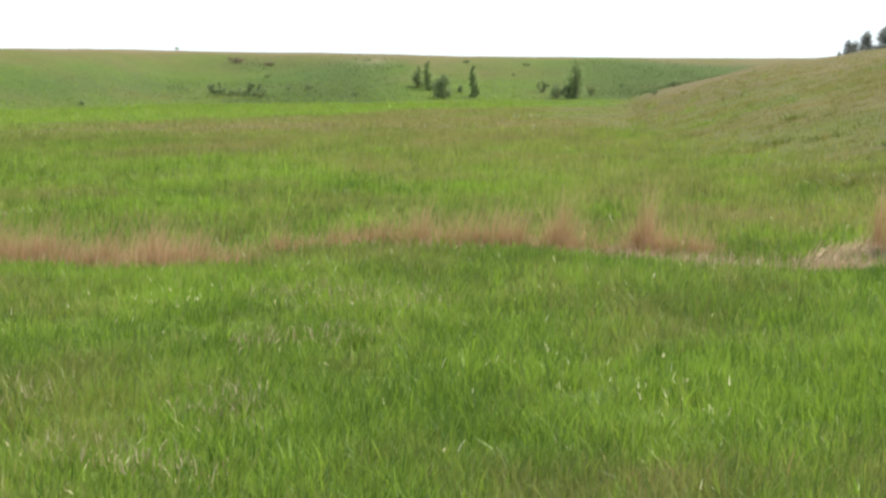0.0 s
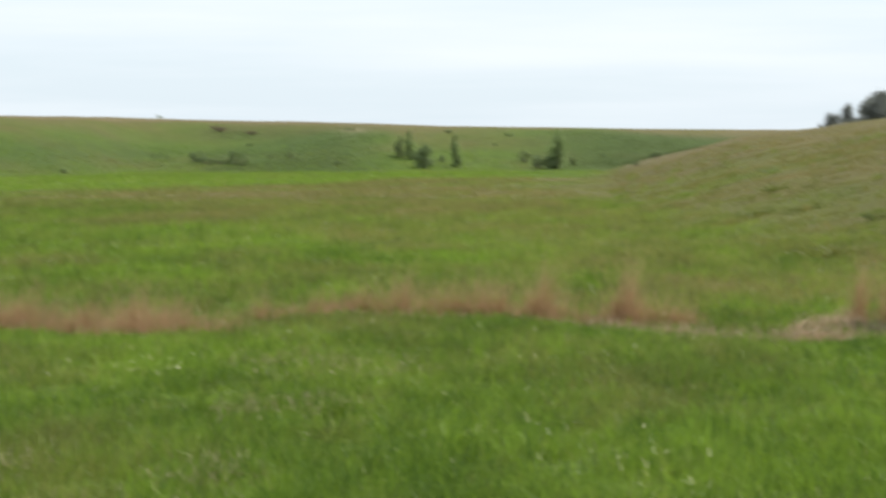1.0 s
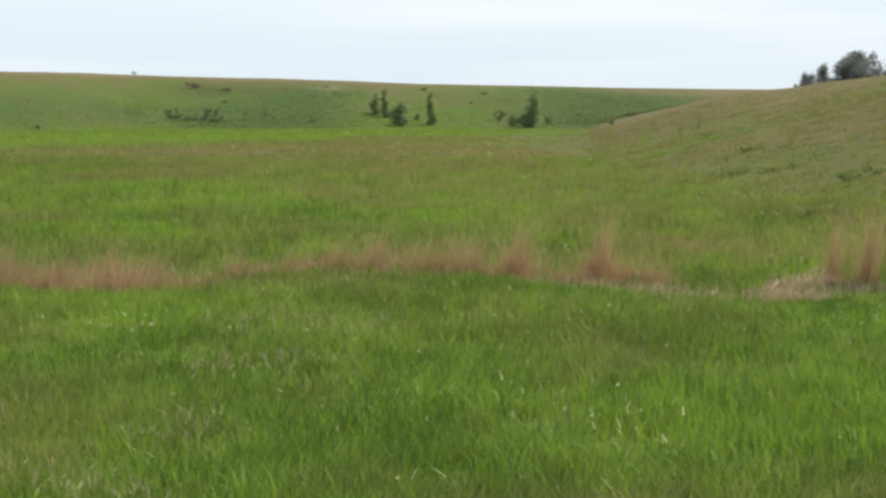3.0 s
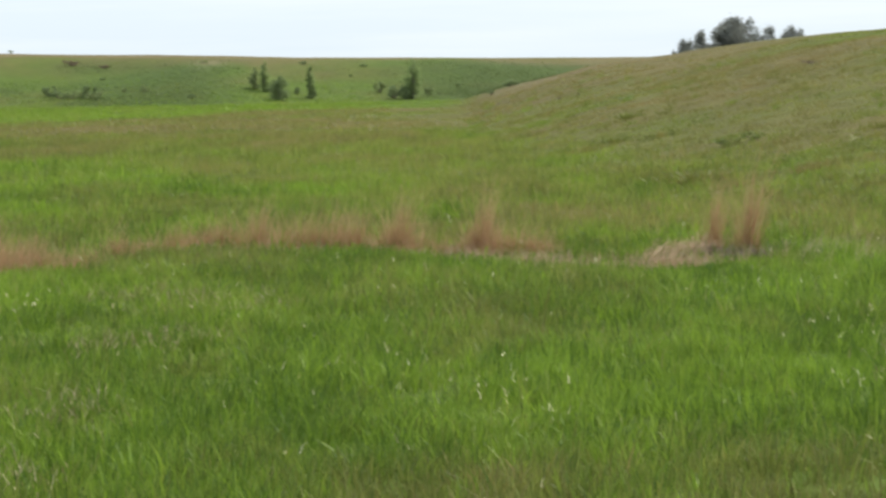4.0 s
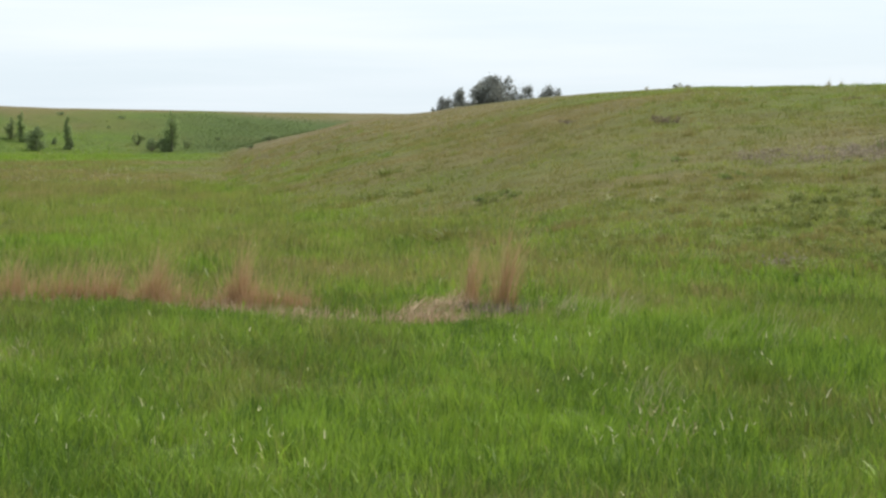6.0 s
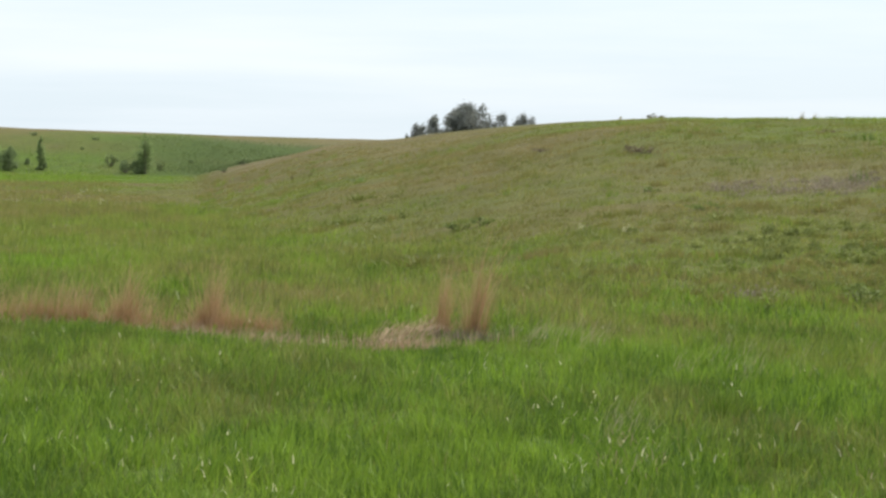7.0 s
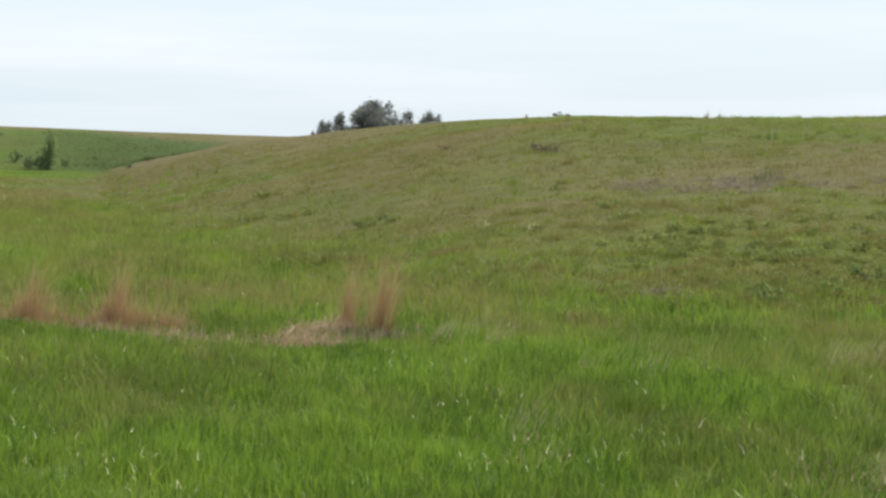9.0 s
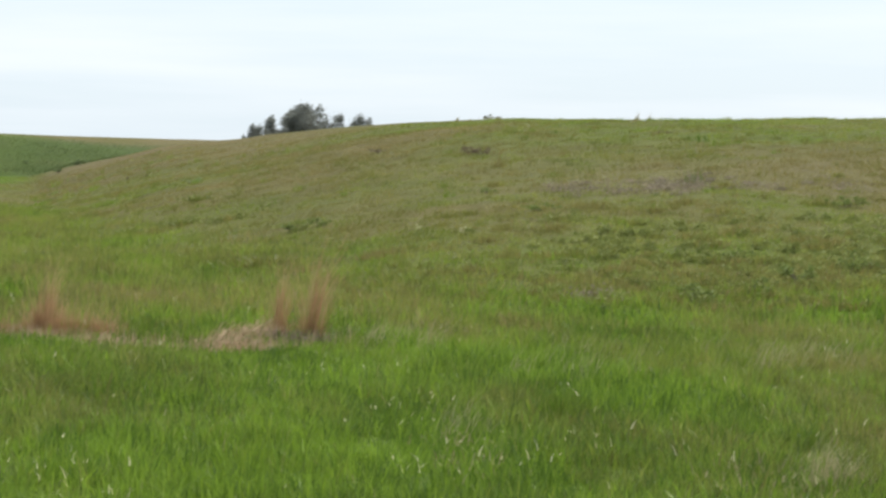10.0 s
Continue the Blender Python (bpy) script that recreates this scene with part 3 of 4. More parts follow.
# bearing, range from the channel's middle, height, half width, share of tall stalks
BUNCHES = [(-15.15, 0.2, 0.45, 0.45, 0.6), (-14.6, 0.5, 0.50, 0.40, 0.5), (-14.15, 0.4, 0.62, 0.40, 0.8), (-13.55, 0.8, 0.92, 0.42, 1.2), (-13.15, 1.2, 1.00, 0.50, 1.3), (-12.65, 0.7, 0.86, 0.50, 1.1),
           (-12.15, 0.4, 0.66, 0.40, 0.8), (-11.75, 0.8, 0.86, 0.42, 1.0), (-11.2, 0.4, 0.72, 0.40, 0.8), (-10.7, 0.2, 0.66, 0.36, 0.8), (-10.35, 0.7, 0.84, 0.34, 1.0), (-9.85, 0.1, 0.62, 0.38, 0.6),
           (-9.45, 0.6, 0.98, 0.40, 1.3), (-8.95, 0.3, 0.74, 0.42, 0.9), (-8.5, 0.6, 0.80, 0.38, 0.9), (-7.9, 0.2, 0.52, 0.44, 0.6), (-7.3, 0.3, 0.48, 0.36, 0.6), (-6.58, 0.8, 0.74, 0.30, 0.6),
           (-6.0, 1.0, 0.34, 0.36, 0.5), (-5.35, 0.8, 0.56, 0.42, 0.8), (-4.75, 0.9, 0.52, 0.42, 0.6), (-4.35, 1.1, 0.62, 0.36, 0.9), (-3.55, 0.9, 0.90, 0.40, 1.1), (-3.0, 0.6, 0.62, 0.36, 0.7),
           (-2.45, 0.9, 0.74, 0.34, 0.9), (-1.85, 0.8, 0.74, 0.36, 0.9), (-1.4, 0.6, 0.78, 0.30, 1.0), (-0.72, 0.5, 0.56, 0.32, 0.5), (-0.42, 0.6, 1.16, 0.26, 1.2), (0.02, 0.5, 0.62, 0.36, 0.6),
           (0.5, 0.6, 0.42, 0.34, 0.4), (1.12, 0.9, 0.50, 0.30, 0.5), (1.42, 1.2, 1.24, 0.24, 1.2), (1.75, 1.2, 0.66, 0.32, 0.7), (2.2, 1.5, 0.60, 0.34, 0.6), (2.65, 1.7, 0.48, 0.30, 0.5)]
for k, (az, off, tall, half, share) in enumerate(BUNCHES):
    spot = at_range(az, float(smooth_curve(az, CHANNEL)) + off)
    ob = bunch(100 + k, spot, 1.28 * tall + 0.10, 1.5 * half, 290, int(150 * share))
    tagged(ob, "tussock of dry red-brown dead grass beside the channel" if tall < 0.88 else "tall tussock of dead grass with pale seed stalks", "dead grass", "bunches along the channel")
# the two tall tufts at the channel's end: bearing, range, height, half width, how far the wind bends them
for k, (az, r, tall, half, wind, count) in enumerate([(6.50, 45.4, 1.72, 0.27, 0.13, 125), (7.22, 45.0, 2.30, 0.28, 0.26, 190)]):
    ob = bunch(150 + k, at_range(az, r), tall, half, 130, count, wind, blown=0.78)
    tagged(ob, "tall wispy dead grass tuft leaning in the wind", "dead grass", "tall tufts at the channel's end")


def build_mat():
    """Dead grass swept flat beside the tall tufts, heaped against their feet, with grey rotten straw under it."""
    rng = np.random.RandomState(155)
    spot = at_range(6.2, 45.0)
    root = thing("matted_grass", spot, "pale dead grass swept flat beside the tall tufts", "dead grass")
    for name, n, a0, a1, near, depth, material, label in (("swept_stalks", 360, 4.9, 6.7, 44.5, 0.40, STRAW, ""), ("rotten_straw", 620, 6.1, 7.7, 44.4, 0.40, ROTTEN, "dark grey rotten straw")):
        swept = material is STRAW
        az = a0 + (a1 - a0) * rng.beta(1.2, 1.6 if material is STRAW else 1.1, n)
        r = (43.1 + 1.15 * (az - a0) if swept else near) + rng.normal(0, depth, n)
        x, y = r * np.sin(np.radians(az)), r * np.cos(np.radians(az))
        base = np.stack([x, y, land(x, y) + 0.02 + (0.10 if swept else 0.07) * rng.uniform(0, 1, n)], 1)
        long, bend = (rng.uniform(0.2, 0.8, n), rng.uniform(0.93, 0.985, n)) if swept else (rng.uniform(0.08, 0.3, n), rng.uniform(0.6, 0.98, n))
        co, faces = blade_arrays(rng, base, long, rng.uniform(0.004, 0.010, n), bend, rng.normal(0.2, 0.55, n) if swept else None)
        me = raw_mesh(name, co - np.array(spot), faces, material, {"tint": graded(rng, n, 0.35, 0.75, 0.3)})
        tagged(part(name, me, root, label), kind="stuff")


def build_litter():
    """Flattened bleached stalks on the channel's bed."""
    rng = np.random.RandomState(31)
    x, y = scatter(rng, 40, 51, 420, -16, 8.6)
    keep = bareness(x, y) * 0.85 > rng.uniform(0.2, 1.0, len(x))
    x, y = x[keep], y[keep]
    n = len(x)
    laz, lr = polar(x, y)
    heap = 0.36 * np.exp(-((laz - 6.45) / 0.60) ** 2 - ((lr - 45.1) / 0.9) ** 2)
    base = np.stack([x, y, land(x, y) + rng.uniform(0, 1, n) * (0.06 + heap)], 1)
    co, faces = blade_arrays(rng, base, rng.uniform(0.15, 0.5, n), rng.uniform(0.006, 0.014, n), rng.uniform(0.82, 0.98, n), rng.normal(0.1, 1.2, n))
    shade = rng.uniform(0, 1, n) * (1 - 0.45 * step(6.1, 6.8, laz)) * (0.95 + 0.6 * rough_noise(x, y, 0.8, 2))
    me = raw_mesh("straw_litter", co, faces, STRAW, {"tint": np.repeat(np.clip(shade, 0, 1), 5)})
    return tagged(new("straw_litter", me), "flattened bleached straw on the bed of the channel", "straw", kind="stuff")


build_litter()
build_mat()


def build_stubble():
    """Short broken stalks standing along the channel."""
    rng = np.random.RandomState(35)
    x, y = scatter(rng, 40, 52, 60, -16, 8.2)
    az, r = polar(x, y)
    gap = r - smooth_curve(az, CHANNEL)
    keep = (np.abs(gap + 0.7 + 0.5 * rough_noise(x, y, 2)) < 0.75) & (rng.uniform(0, 1, len(x)) < 0.25 + 0.75 * step(0, 1, az))
    x, y = x[keep], y[keep]
    n = len(x)
    base = np.stack([x, y, land(x, y) - 0.01], 1)
    co, faces = blade_arrays(rng, base, rng.uniform(0.15, 0.42, n), rng.uniform(0.006, 0.014, n), np.abs(rng.normal(0.1, 0.2, n)))
    me = raw_mesh("straw_stubble", co, faces, STRAW, {"tint": np.repeat(rng.uniform(0.3, 1, n), 5)})
    return tagged(new("straw_stubble", me), "pale broken stalks standing along the channel", "stubble", kind="stuff")


build_stubble()


def build_pale_flecks():
    """Dry leaf ends and seed heads in the near meadow, and pale flecks for glints on blades."""
    rng = np.random.RandomState(32)
    x, y = scatter(rng, 16, 46, 0.45)
    x2, y2 = scatter(rng, 17, 36, 6.0)
    az2, r2 = polar(x2, y2)
    drift = np.exp(-((az2 + 6.3) / 1.3) ** 2 - ((r2 - 31) / 1.6) ** 2) + 1.1 * np.exp(-((az2 + 10.5) / 1.8) ** 2 - ((r2 - 22) / 3.0) ** 2) + 0.35 * np.exp(-((az2 - 11) / 1.5) ** 2 - ((r2 - 28) / 3.0) ** 2)
    sel = rough_noise(x2, y2 * 0.5, 2.5, 3) + 0.28 * drift > 0.24
    x, y = np.concatenate([x, x2[sel]]), np.concatenate([y, y2[sel]])
    n = len(x)
    base = np.stack([x, y, land(x, y) + rng.uniform(0.14, 0.27, n)], 1)
    head = rng.uniform(0, 1, n) < 0.08
    wide = np.where(head, rng.uniform(0.012, 0.018, n), rng.uniform(0.005, 0.013, n))
    co, faces = blade_arrays(rng, base, rng.uniform(0.05, 0.15, n), wide, rng.uniform(0.45, 0.98, n))
    me = raw_mesh("dry_ends_and_glints", co, faces, PALE, {"tint": np.repeat(rng.uniform(0, 1, n), 5)})
    return tagged(new("dry_ends_and_glints", me), "pale dry leaf ends, seed heads and painted glints among green grass", "dry leaves", kind="stuff")


build_pale_flecks()


def build_flowering_stems():
    """Thin dark flowering stems that stand up out of the near meadow, in loose drifts."""
    rng = np.random.RandomState(38)
    x, y = scatter(rng, 16, 46, 9.0)
    keep = rough_noise(x, y * 0.4, 2.5, 3) > rng.uniform(-0.25, 0.55, len(x))
    x, y = x[keep], y[keep]
    n = len(x)
    base = np.stack([x, y, land(x, y)], 1)
    co, faces = blade_arrays(rng, base, rng.uniform(0.22, 0.38, n), rng.uniform(0.006, 0.014, n), np.abs(rng.normal(0.1, 0.12, n)))
    me = raw_mesh("flowering_stems", co, faces, STEM, {"tint": np.repeat(rng.uniform(0, 1, n), 5)})
    return tagged(new("flowering_stems", me), "thin dark grass stems standing in the meadow", "grass", kind="stuff")


build_flowering_stems()


def build_wisps():
    """Thin single stalks of dead grass between the bunches, thin here and thick there."""
    rng = np.random.RandomState(35)
    n = 9000
    az = rng.uniform(-16.3, 3.2, n)
    r = smooth_curve(az, CHANNEL) + rng.normal(0.9, 0.75, n)
    x, y = r * np.sin(np.radians(az)), r * np.cos(np.radians(az))
    thick = 0.36 + 2.0 * rough_noise(x * 1.0, y * 0.5, 2.6, 3) + 0.20 * step(-5.5, -8, az) - 0.25 * step(-1, 0.5, az)
    keep = thick > rng.uniform(0, 1, n)
    x, y, thick = x[keep], y[keep], np.clip(thick[keep], 0, 1)
    n = len(x)
    base = np.stack([x, y, land(x, y) - 0.02], 1)
    tall = rng.uniform(0.25, 0.8, n) * (0.55 + 0.5 * thick)
    sway = np.clip(np.abs(rng.normal(0.35, 0.25, n)), 0, 0.95)
    heading = np.where(rng.uniform(0, 1, n) < 0.5, rng.normal(0.1, 0.5, n), rng.uniform(0, 6.28, n))
    co, faces = blade_arrays(rng, base, tall, rng.uniform(0.004, 0.009, n), sway, heading)
    me = raw_mesh("dead_grass_wisps", co, faces, RUST, {"tint": np.repeat(np.clip(0.35 + 0.5 * rng.uniform(0, 1, n) + 0.3 * tall, 0, 1), 5)})
    return tagged(new("dead_grass_wisps", me), "loose pinkish dead grass stalks between the tussocks", "dead grass", kind="stuff")


build_wisps()


def build_thatch():
    """Dead leaves showing through thin places in the near meadow."""
    rng = np.random.RandomState(37)
    spots = [(-8.0, 23.8, 0.55), (-7.6, 24.8, 0.4), (-5.9, 37.0, 1.0), (-7.0, 30.6, 0.6), (-5.3, 31.0, 0.6), (-4.2, 35.5, 0.9), (-12.2, 25.4, 0.5), (-11.4, 21.8, 0.5), (-10.0, 20.8, 0.45), (-8.8, 20.2, 0.4), (10.6, 27.5, 0.4), (17.4, 24.6, 0.7), (10.8, 25.6, 0.4)]
    pieces = []
    for az, r, wide in spots:
        n = int(170 * wide)
        x, y, _ = at_range(az, r)
        px, py = x + rng.normal(0, 0.55 * wide, n), y + rng.normal(0, 0.9 * wide, n)
        base = np.stack([px, py, land(px, py) + rng.uniform(0.06, 0.22, n)], 1)
        pieces.append(blade_arrays(rng, base, rng.uniform(0.05, 0.20, n), rng.uniform(0.006, 0.015, n), rng.uniform(0.2, 0.95, n)))
    co, faces = join_arrays(pieces)
    tint = rng.beta(0.9, 2.2, len(co) // 5)
    me = raw_mesh("grass_thatch", co, faces, THATCH, {"tint": np.repeat(tint, 5)})
    return tagged(new("grass_thatch", me), "dead straw-coloured leaves in thin places of the meadow", "dead grass", kind="stuff")


build_thatch()


# ---- trees and shrubs ----
def crown_mesh(name, seed, blobs, count, size, material, floor=0.05):
    """A crown of leaf sprays spread over uneven clumps. blobs: centre and half sizes of each clump."""
    rng = np.random.RandomState(seed)
    count = int(count)
    vol = np.array([b[3] * b[4] * b[5] for b in blobs]) ** 0.75
    share = rng.choice(len(blobs), count, p=vol / vol.sum())
    B = np.array(blobs)[share]
    d = rng.normal(size=(count, 3))
    d /= np.linalg.norm(d, axis=1)[:, None]
    rad = rng.uniform(0.1, 1.0, count) ** 0.6 * (1 + 0.25 * rng.normal(size=count))
    centre = B[:, :3] + d * rad[:, None] * B[:, 3:6]
    centre[:, 2] = np.maximum(centre[:, 2], floor)
    co, faces = leaf_arrays(rng, centre, size * rng.uniform(0.6, 1.4, count))
    return raw_mesh(name, co, faces, material, {"tint": np.repeat(rng.uniform(0, 1, count), 4)})


def wood_mesh(seed, tall, girth, tips):
    """A tapered trunk with limbs to the crown's clumps."""
    rng = np.random.RandomState(seed)
    pieces = []
    bow = rng.normal(0, 0.02 * tall, 2)
    trunk = [Vector((bow[0] * math.sin(3 * u), bow[1] * math.sin(3 * u), tall * u - 0.15 * (u == 0))) for u in np.linspace(0, 1, 7)]
    pieces.append(tube_arrays(trunk, [girth * (1.25 - 1.1 * u) for u in np.linspace(0, 1, 7)]))
    for tip in tips:
        tip = Vector(tip)
        start = trunk[int(np.clip(tip.z / tall * 6 - 1.5, 1, 5))]
        mid = start.lerp(tip, 0.5) + Vector((0, 0, -0.06 * (tip - start).length))
        pieces.append(tube_arrays([start, mid, tip], [girth * 0.42, girth * 0.28, girth * 0.08], 5))
    co, faces = join_arrays(pieces)
    return raw_mesh("trunk", co, faces, BARK, smooth=True)


def tree(seed, spot, tall, wide, form, label, leaf=None, count=0.8, size=0.10, group="", name="tree", category="tree", bare=0.10):
    """form: 'column', 'round' or 'cone'."""
    rng = np.random.RandomState(seed)
    root = thing(name, spot, label, category, group)
    n = {"column": 22, "round": 34, "cone": 18}[form]
    blobs = []
    for k in range(n):
        u = (k + 0.5) / n
        z = tall * (bare + (0.95 - bare) * u)
        if form == "column":
            w = wide * (0.92 + 0.07 * math.sin(8 * u + seed)) * min(1.0, 1.7 * (1.12 - u))
        elif form == "cone":
            w = wide * (1.10 - 0.95 * u) * (0.9 + 0.25 * math.sin(7 * u + seed))
        else:
            w = wide * math.sqrt(max(0.08, 1 - (2 * u - 0.95) ** 2))
        q = rng.uniform(0, 2 * math.pi)
        o = 0.68 * w * math.sqrt(rng.uniform(0.1, 1.0))
        hw = 0.36 * (w if form != "round" else 0.5 * (w + wide)) * rng.uniform(0.7, 1.3)
        o, hw = (1.3 * o, 1.18 * hw) if form == "round" else (0.85 * o, 1.55 * hw)
        blobs.append((o * math.cos(q), o * math.sin(q), z, hw, hw, max(tall / n * rng.uniform(1.2, 2.0), hw * 0.8)))
    part("trunk", wood_mesh(seed + 1, tall * 0.9, 0.022 * tall + 0.02, [b[:3] for b in blobs[1::3]]), root, "grey-brown bark")
    count = count * 1.5 * tall * wide / (0.55 * size * size)
    part("crown", crown_mesh("crown", seed + 2, blobs, count, size, leaf or LEAF_HAZED), root)
    return root


def shrub(seed, spot, tall, wide, label, leaf=None, cover=0.6, size=0.07, group="", name="shrub", category="shrub"):
    """A straggly bush: many thin stems with loose leaf clumps. cover: how dense the leaves stand."""
    rng = np.random.RandomState(seed)
    root = thing(name, spot, label, category, group)
    blobs = []
    for k in range(12):
        q, o = rng.uniform(0, 2 * math.pi), math.sqrt(rng.uniform(0.0, 1.0)) * wide
        h = tall * rng.uniform(0.2, 0.9) * (1.1 - 0.45 * o / max(wide, 0.01))
        blobs.append((o * math.cos(q), o * math.sin(q), h, 0.30 * wide, 0.30 * wide, 0.20 * tall))
    stems = join_arrays([tube_arrays([(0, 0, -0.05), (b[0] * 0.55, b[1] * 0.55, b[2] * 0.55), b[:3]], [0.012 * tall + 0.005, 0.009 * tall + 0.004, 0.003], 5) for b in blobs])
    part("branching_stem", raw_mesh("branching_stem", *stems, BARK, smooth=True), root, "thin brown stems")
    count = max(60, cover * 1.5 * tall * wide / (0.55 * size * size))
    part("crown", crown_mesh("crown", seed + 2, blobs, count, size, leaf or LEAF_HAZED, 0.02), root)
    return root


def tall_of(spot, degrees):
    return math.hypot(spot[0], spot[1]) * math.tan(radians(degrees))


# trees at the foot of the far bank: bearing, height of the foot and of the top in degrees, half width in degrees
BANK_TREES = [(-3.49, -0.28, 0.22, 0.17, "column", LEAF_GREY), (-3.27, -0.34, 0.35, 0.15, "column", LEAF_BANK), (-2.95, -0.55, -0.03, 0.24, "round", LEAF_DARK),
              (-2.28, -0.52, 0.27, 0.14, "column", LEAF_BANK), (-0.02, -0.57, 0.345, 0.27, "column", LEAF_BANK)]
for k, (az, lo, hi, half, form, leaf) in enumerate(BANK_TREES):
    spot = at_bearing(az, lo)
    tree(300 + 10 * k, spot, tall_of(spot, hi - lo), tall_of(spot, half), form,
         {"column": "narrow dark green poplar at the foot of the bank", "round": "dense rounded dark green tree at the bank's foot"}[form],
         leaf, 1.55 if form == "column" else 2.4, 0.10, "trees at the foot of the bank", bare=0.02)

# shrubs on the bank: bearing, height of the foot, size up, half width in degrees
BANK_SHRUBS = [(-3.12, -0.36, 0.16, 0.10, LEAF_DARK), (-2.58, -0.40, 0.17, 0.09, LEAF_DARK), (-2.22, -0.52, 0.24, 0.10, LEAF_DARK), (-0.20, -0.58, 0.34, 0.18, LEAF_DARK), (-0.45, -0.56, 0.34, 0.24, LEAF_DARK),
               (-0.76, -0.42, 0.34, 0.14, LEAF_GREY), (0.30, -0.50, 0.22, 0.12, LEAF_GREY), (-7.52, 0.30, 0.14, 0.20, SCRUB), (-6.77, 0.22, 0.11, 0.12, SCRUB), (-7.95, -0.36, 0.28, 0.15, LEAF_DARK),
               (-7.74, -0.41, 0.20, 0.16, LEAF_DARK), (-7.45, -0.42, 0.22, 0.22, LEAF_GREY), (-7.08, -0.42, 0.40, 0.14, LEAF_DARK), (-6.95, -0.45, 0.24, 0.18, LEAF_GREY),
               (-6.80, -0.03, 0.07, 0.07, LEAF_DARK), (-10.85, -0.60, 0.14, 0.07, LEAF_DARK), (-5.90, -0.30, 0.17, 0.11, LEAF_GREY), (-4.90, -0.46, 0.11, 0.10, LEAF_DARK),
               (-2.43, 0.23, 0.09, 0.09, LEAF_DARK), (-1.10, 0.16, 0.07, 0.10, LEAF_DARK), (-1.38, -0.06, 0.06, 0.05, LEAF_DARK), (-14.43, -0.46, 0.42, 0.20, LEAF_DARK), (-13.6, -0.62, 0.09, 0.08, LEAF_GREY),
               (1.00, -0.32, 0.08, 0.07, LEAF_DARK), (2.13, -0.34, 0.20, 0.20, LEAF_DARK), (1.70, -0.52, 0.12, 0.11, LEAF_DARK), (-4.6, 0.30, 0.06, 0.12, LEAF_GREY), (-6.3, -0.30, 0.09, 0.08, LEAF_GREY)]
for k, (az, lo, high, half, leaf) in enumerate(BANK_SHRUBS):
    spot = at_bearing(az, lo)
    shrub(400 + 5 * k, spot, tall_of(spot, high), tall_of(spot, half), "dark scrubby bush on the grassy bank" if leaf is LEAF_DARK else "grey-green straggly bush on the grassy bank",
          leaf, 1.9 if leaf is LEAF_DARK else 1.3, 0.085, "bushes on the bank")
# a lone bush on the bank's skyline
spot = at_range(-8.75, float(smooth_curve(-8.75, BANK_FOOT)) + 70)
shrub(590, spot, 0.75, 0.35, "small lone bush on the skyline", LEAF_GREY, 0.7, 0.06, name="skyline_bush")

# trees that rise behind the brow of the hill: bearing, top and half width in degrees, range
HILL_TREES = [(5.93, 0.66, 0.30, 285, "cone", 2.0), (6.31, 0.82, 0.22, 288, "round", 2.2), (6.79, 0.97, 0.34, 292, "round", 2.3), (7.03, 1.09, 0.41, 290, "round", 2.5), (7.31, 1.06, 0.34, 296, "round", 1.1)]
for k, (az, hi, half, r, form, dense) in enumerate(HILL_TREES):
    spot = at_range(az, r)
    tall = EYE + r * math.tan(radians(hi)) - spot[2]
    tree(700 + 10 * k, spot, tall, tall_of(spot, half), form, "broad leafy dark tree behind the hill's brow" if form == "round" else "small pointed dark tree behind the hill's brow",
         LEAF_HAZED, dense, 0.11, "trees behind the hill", bare=0.04)
for k, (az, hi, half, r) in enumerate([(6.16, 0.60, 0.24, 284), (6.52, 0.64, 0.20, 286), (7.56, 0.70, 0.26, 292), (7.78, 0.85, 0.30, 291), (7.92, 0.88, 0.30, 290), (8.10, 0.87, 0.32, 292), (8.30, 0.85, 0.30, 290), (8.48, 0.82, 0.28, 291), (5.72, 0.42, 0.06, 284)]):
    spot = at_range(az, r)
    tall = EYE + r * math.tan(radians(hi)) - spot[2]
    shrub(760 + 5 * k, spot, tall, tall_of(spot, half), "leafy shrub behind the hill's brow", LEAF_HAZED, 1.3, 0.09, "shrubs behind the hill")

# ---- scrub and weeds on the hill and in the meadow ----
HILL_SCRUB = [(15.7, -3.2, 0.46, 0.42, WEED), (13.63, -3.12, 0.20, 0.42, SCRUB), (17.0, -2.9, 0.32, 0.35, WEED), (17.95, -2.65, 0.44, 0.50, WEED), (19.2, -2.4, 0.40, 0.5, WEED), (16.6, -2.2, 0.20, 0.4, WEED), (12.3, -1.2, 0.16, 0.4, WEED), (18.9, -1.0, 0.22, 0.45, WEED), (10.66, 0.03, 0.15, 0.20, SCRUB), (10.92, 0.04, 0.16, 0.22, SCRUB),
              (6.9, -1.72, 0.24, 0.35, WEED), (7.4, -1.62, 0.20, 0.25, WEED), (4.6, -0.70, 0.10, 0.25, LEAF_GREY), (8.7, 0.03, 0.07, 0.30, SCRUB), (11.1, -0.82, 0.10, 0.16, WEED),
              (14.9, 0.52, 0.05, 0.25, SCRUB), (3.2, -0.66, 0.05, 0.02, SCRUB), (3.6, -0.58, 0.05, 0.02, SCRUB)]
for k, (az, lo, high, half, leaf) in enumerate(HILL_SCRUB):
    spot = at_bearing(az, lo)
    shrub(800 + 5 * k, spot, tall_of(spot, high) + 0.05, tall_of(spot, half), "low leafy weed patch among the grass" if leaf is WEED else "low twiggy scrub patch on the hillside",
          leaf, 0.9, 0.028 + 0.00025 * spot[1], "low scrub", name="scrub_patch", category="scrub")
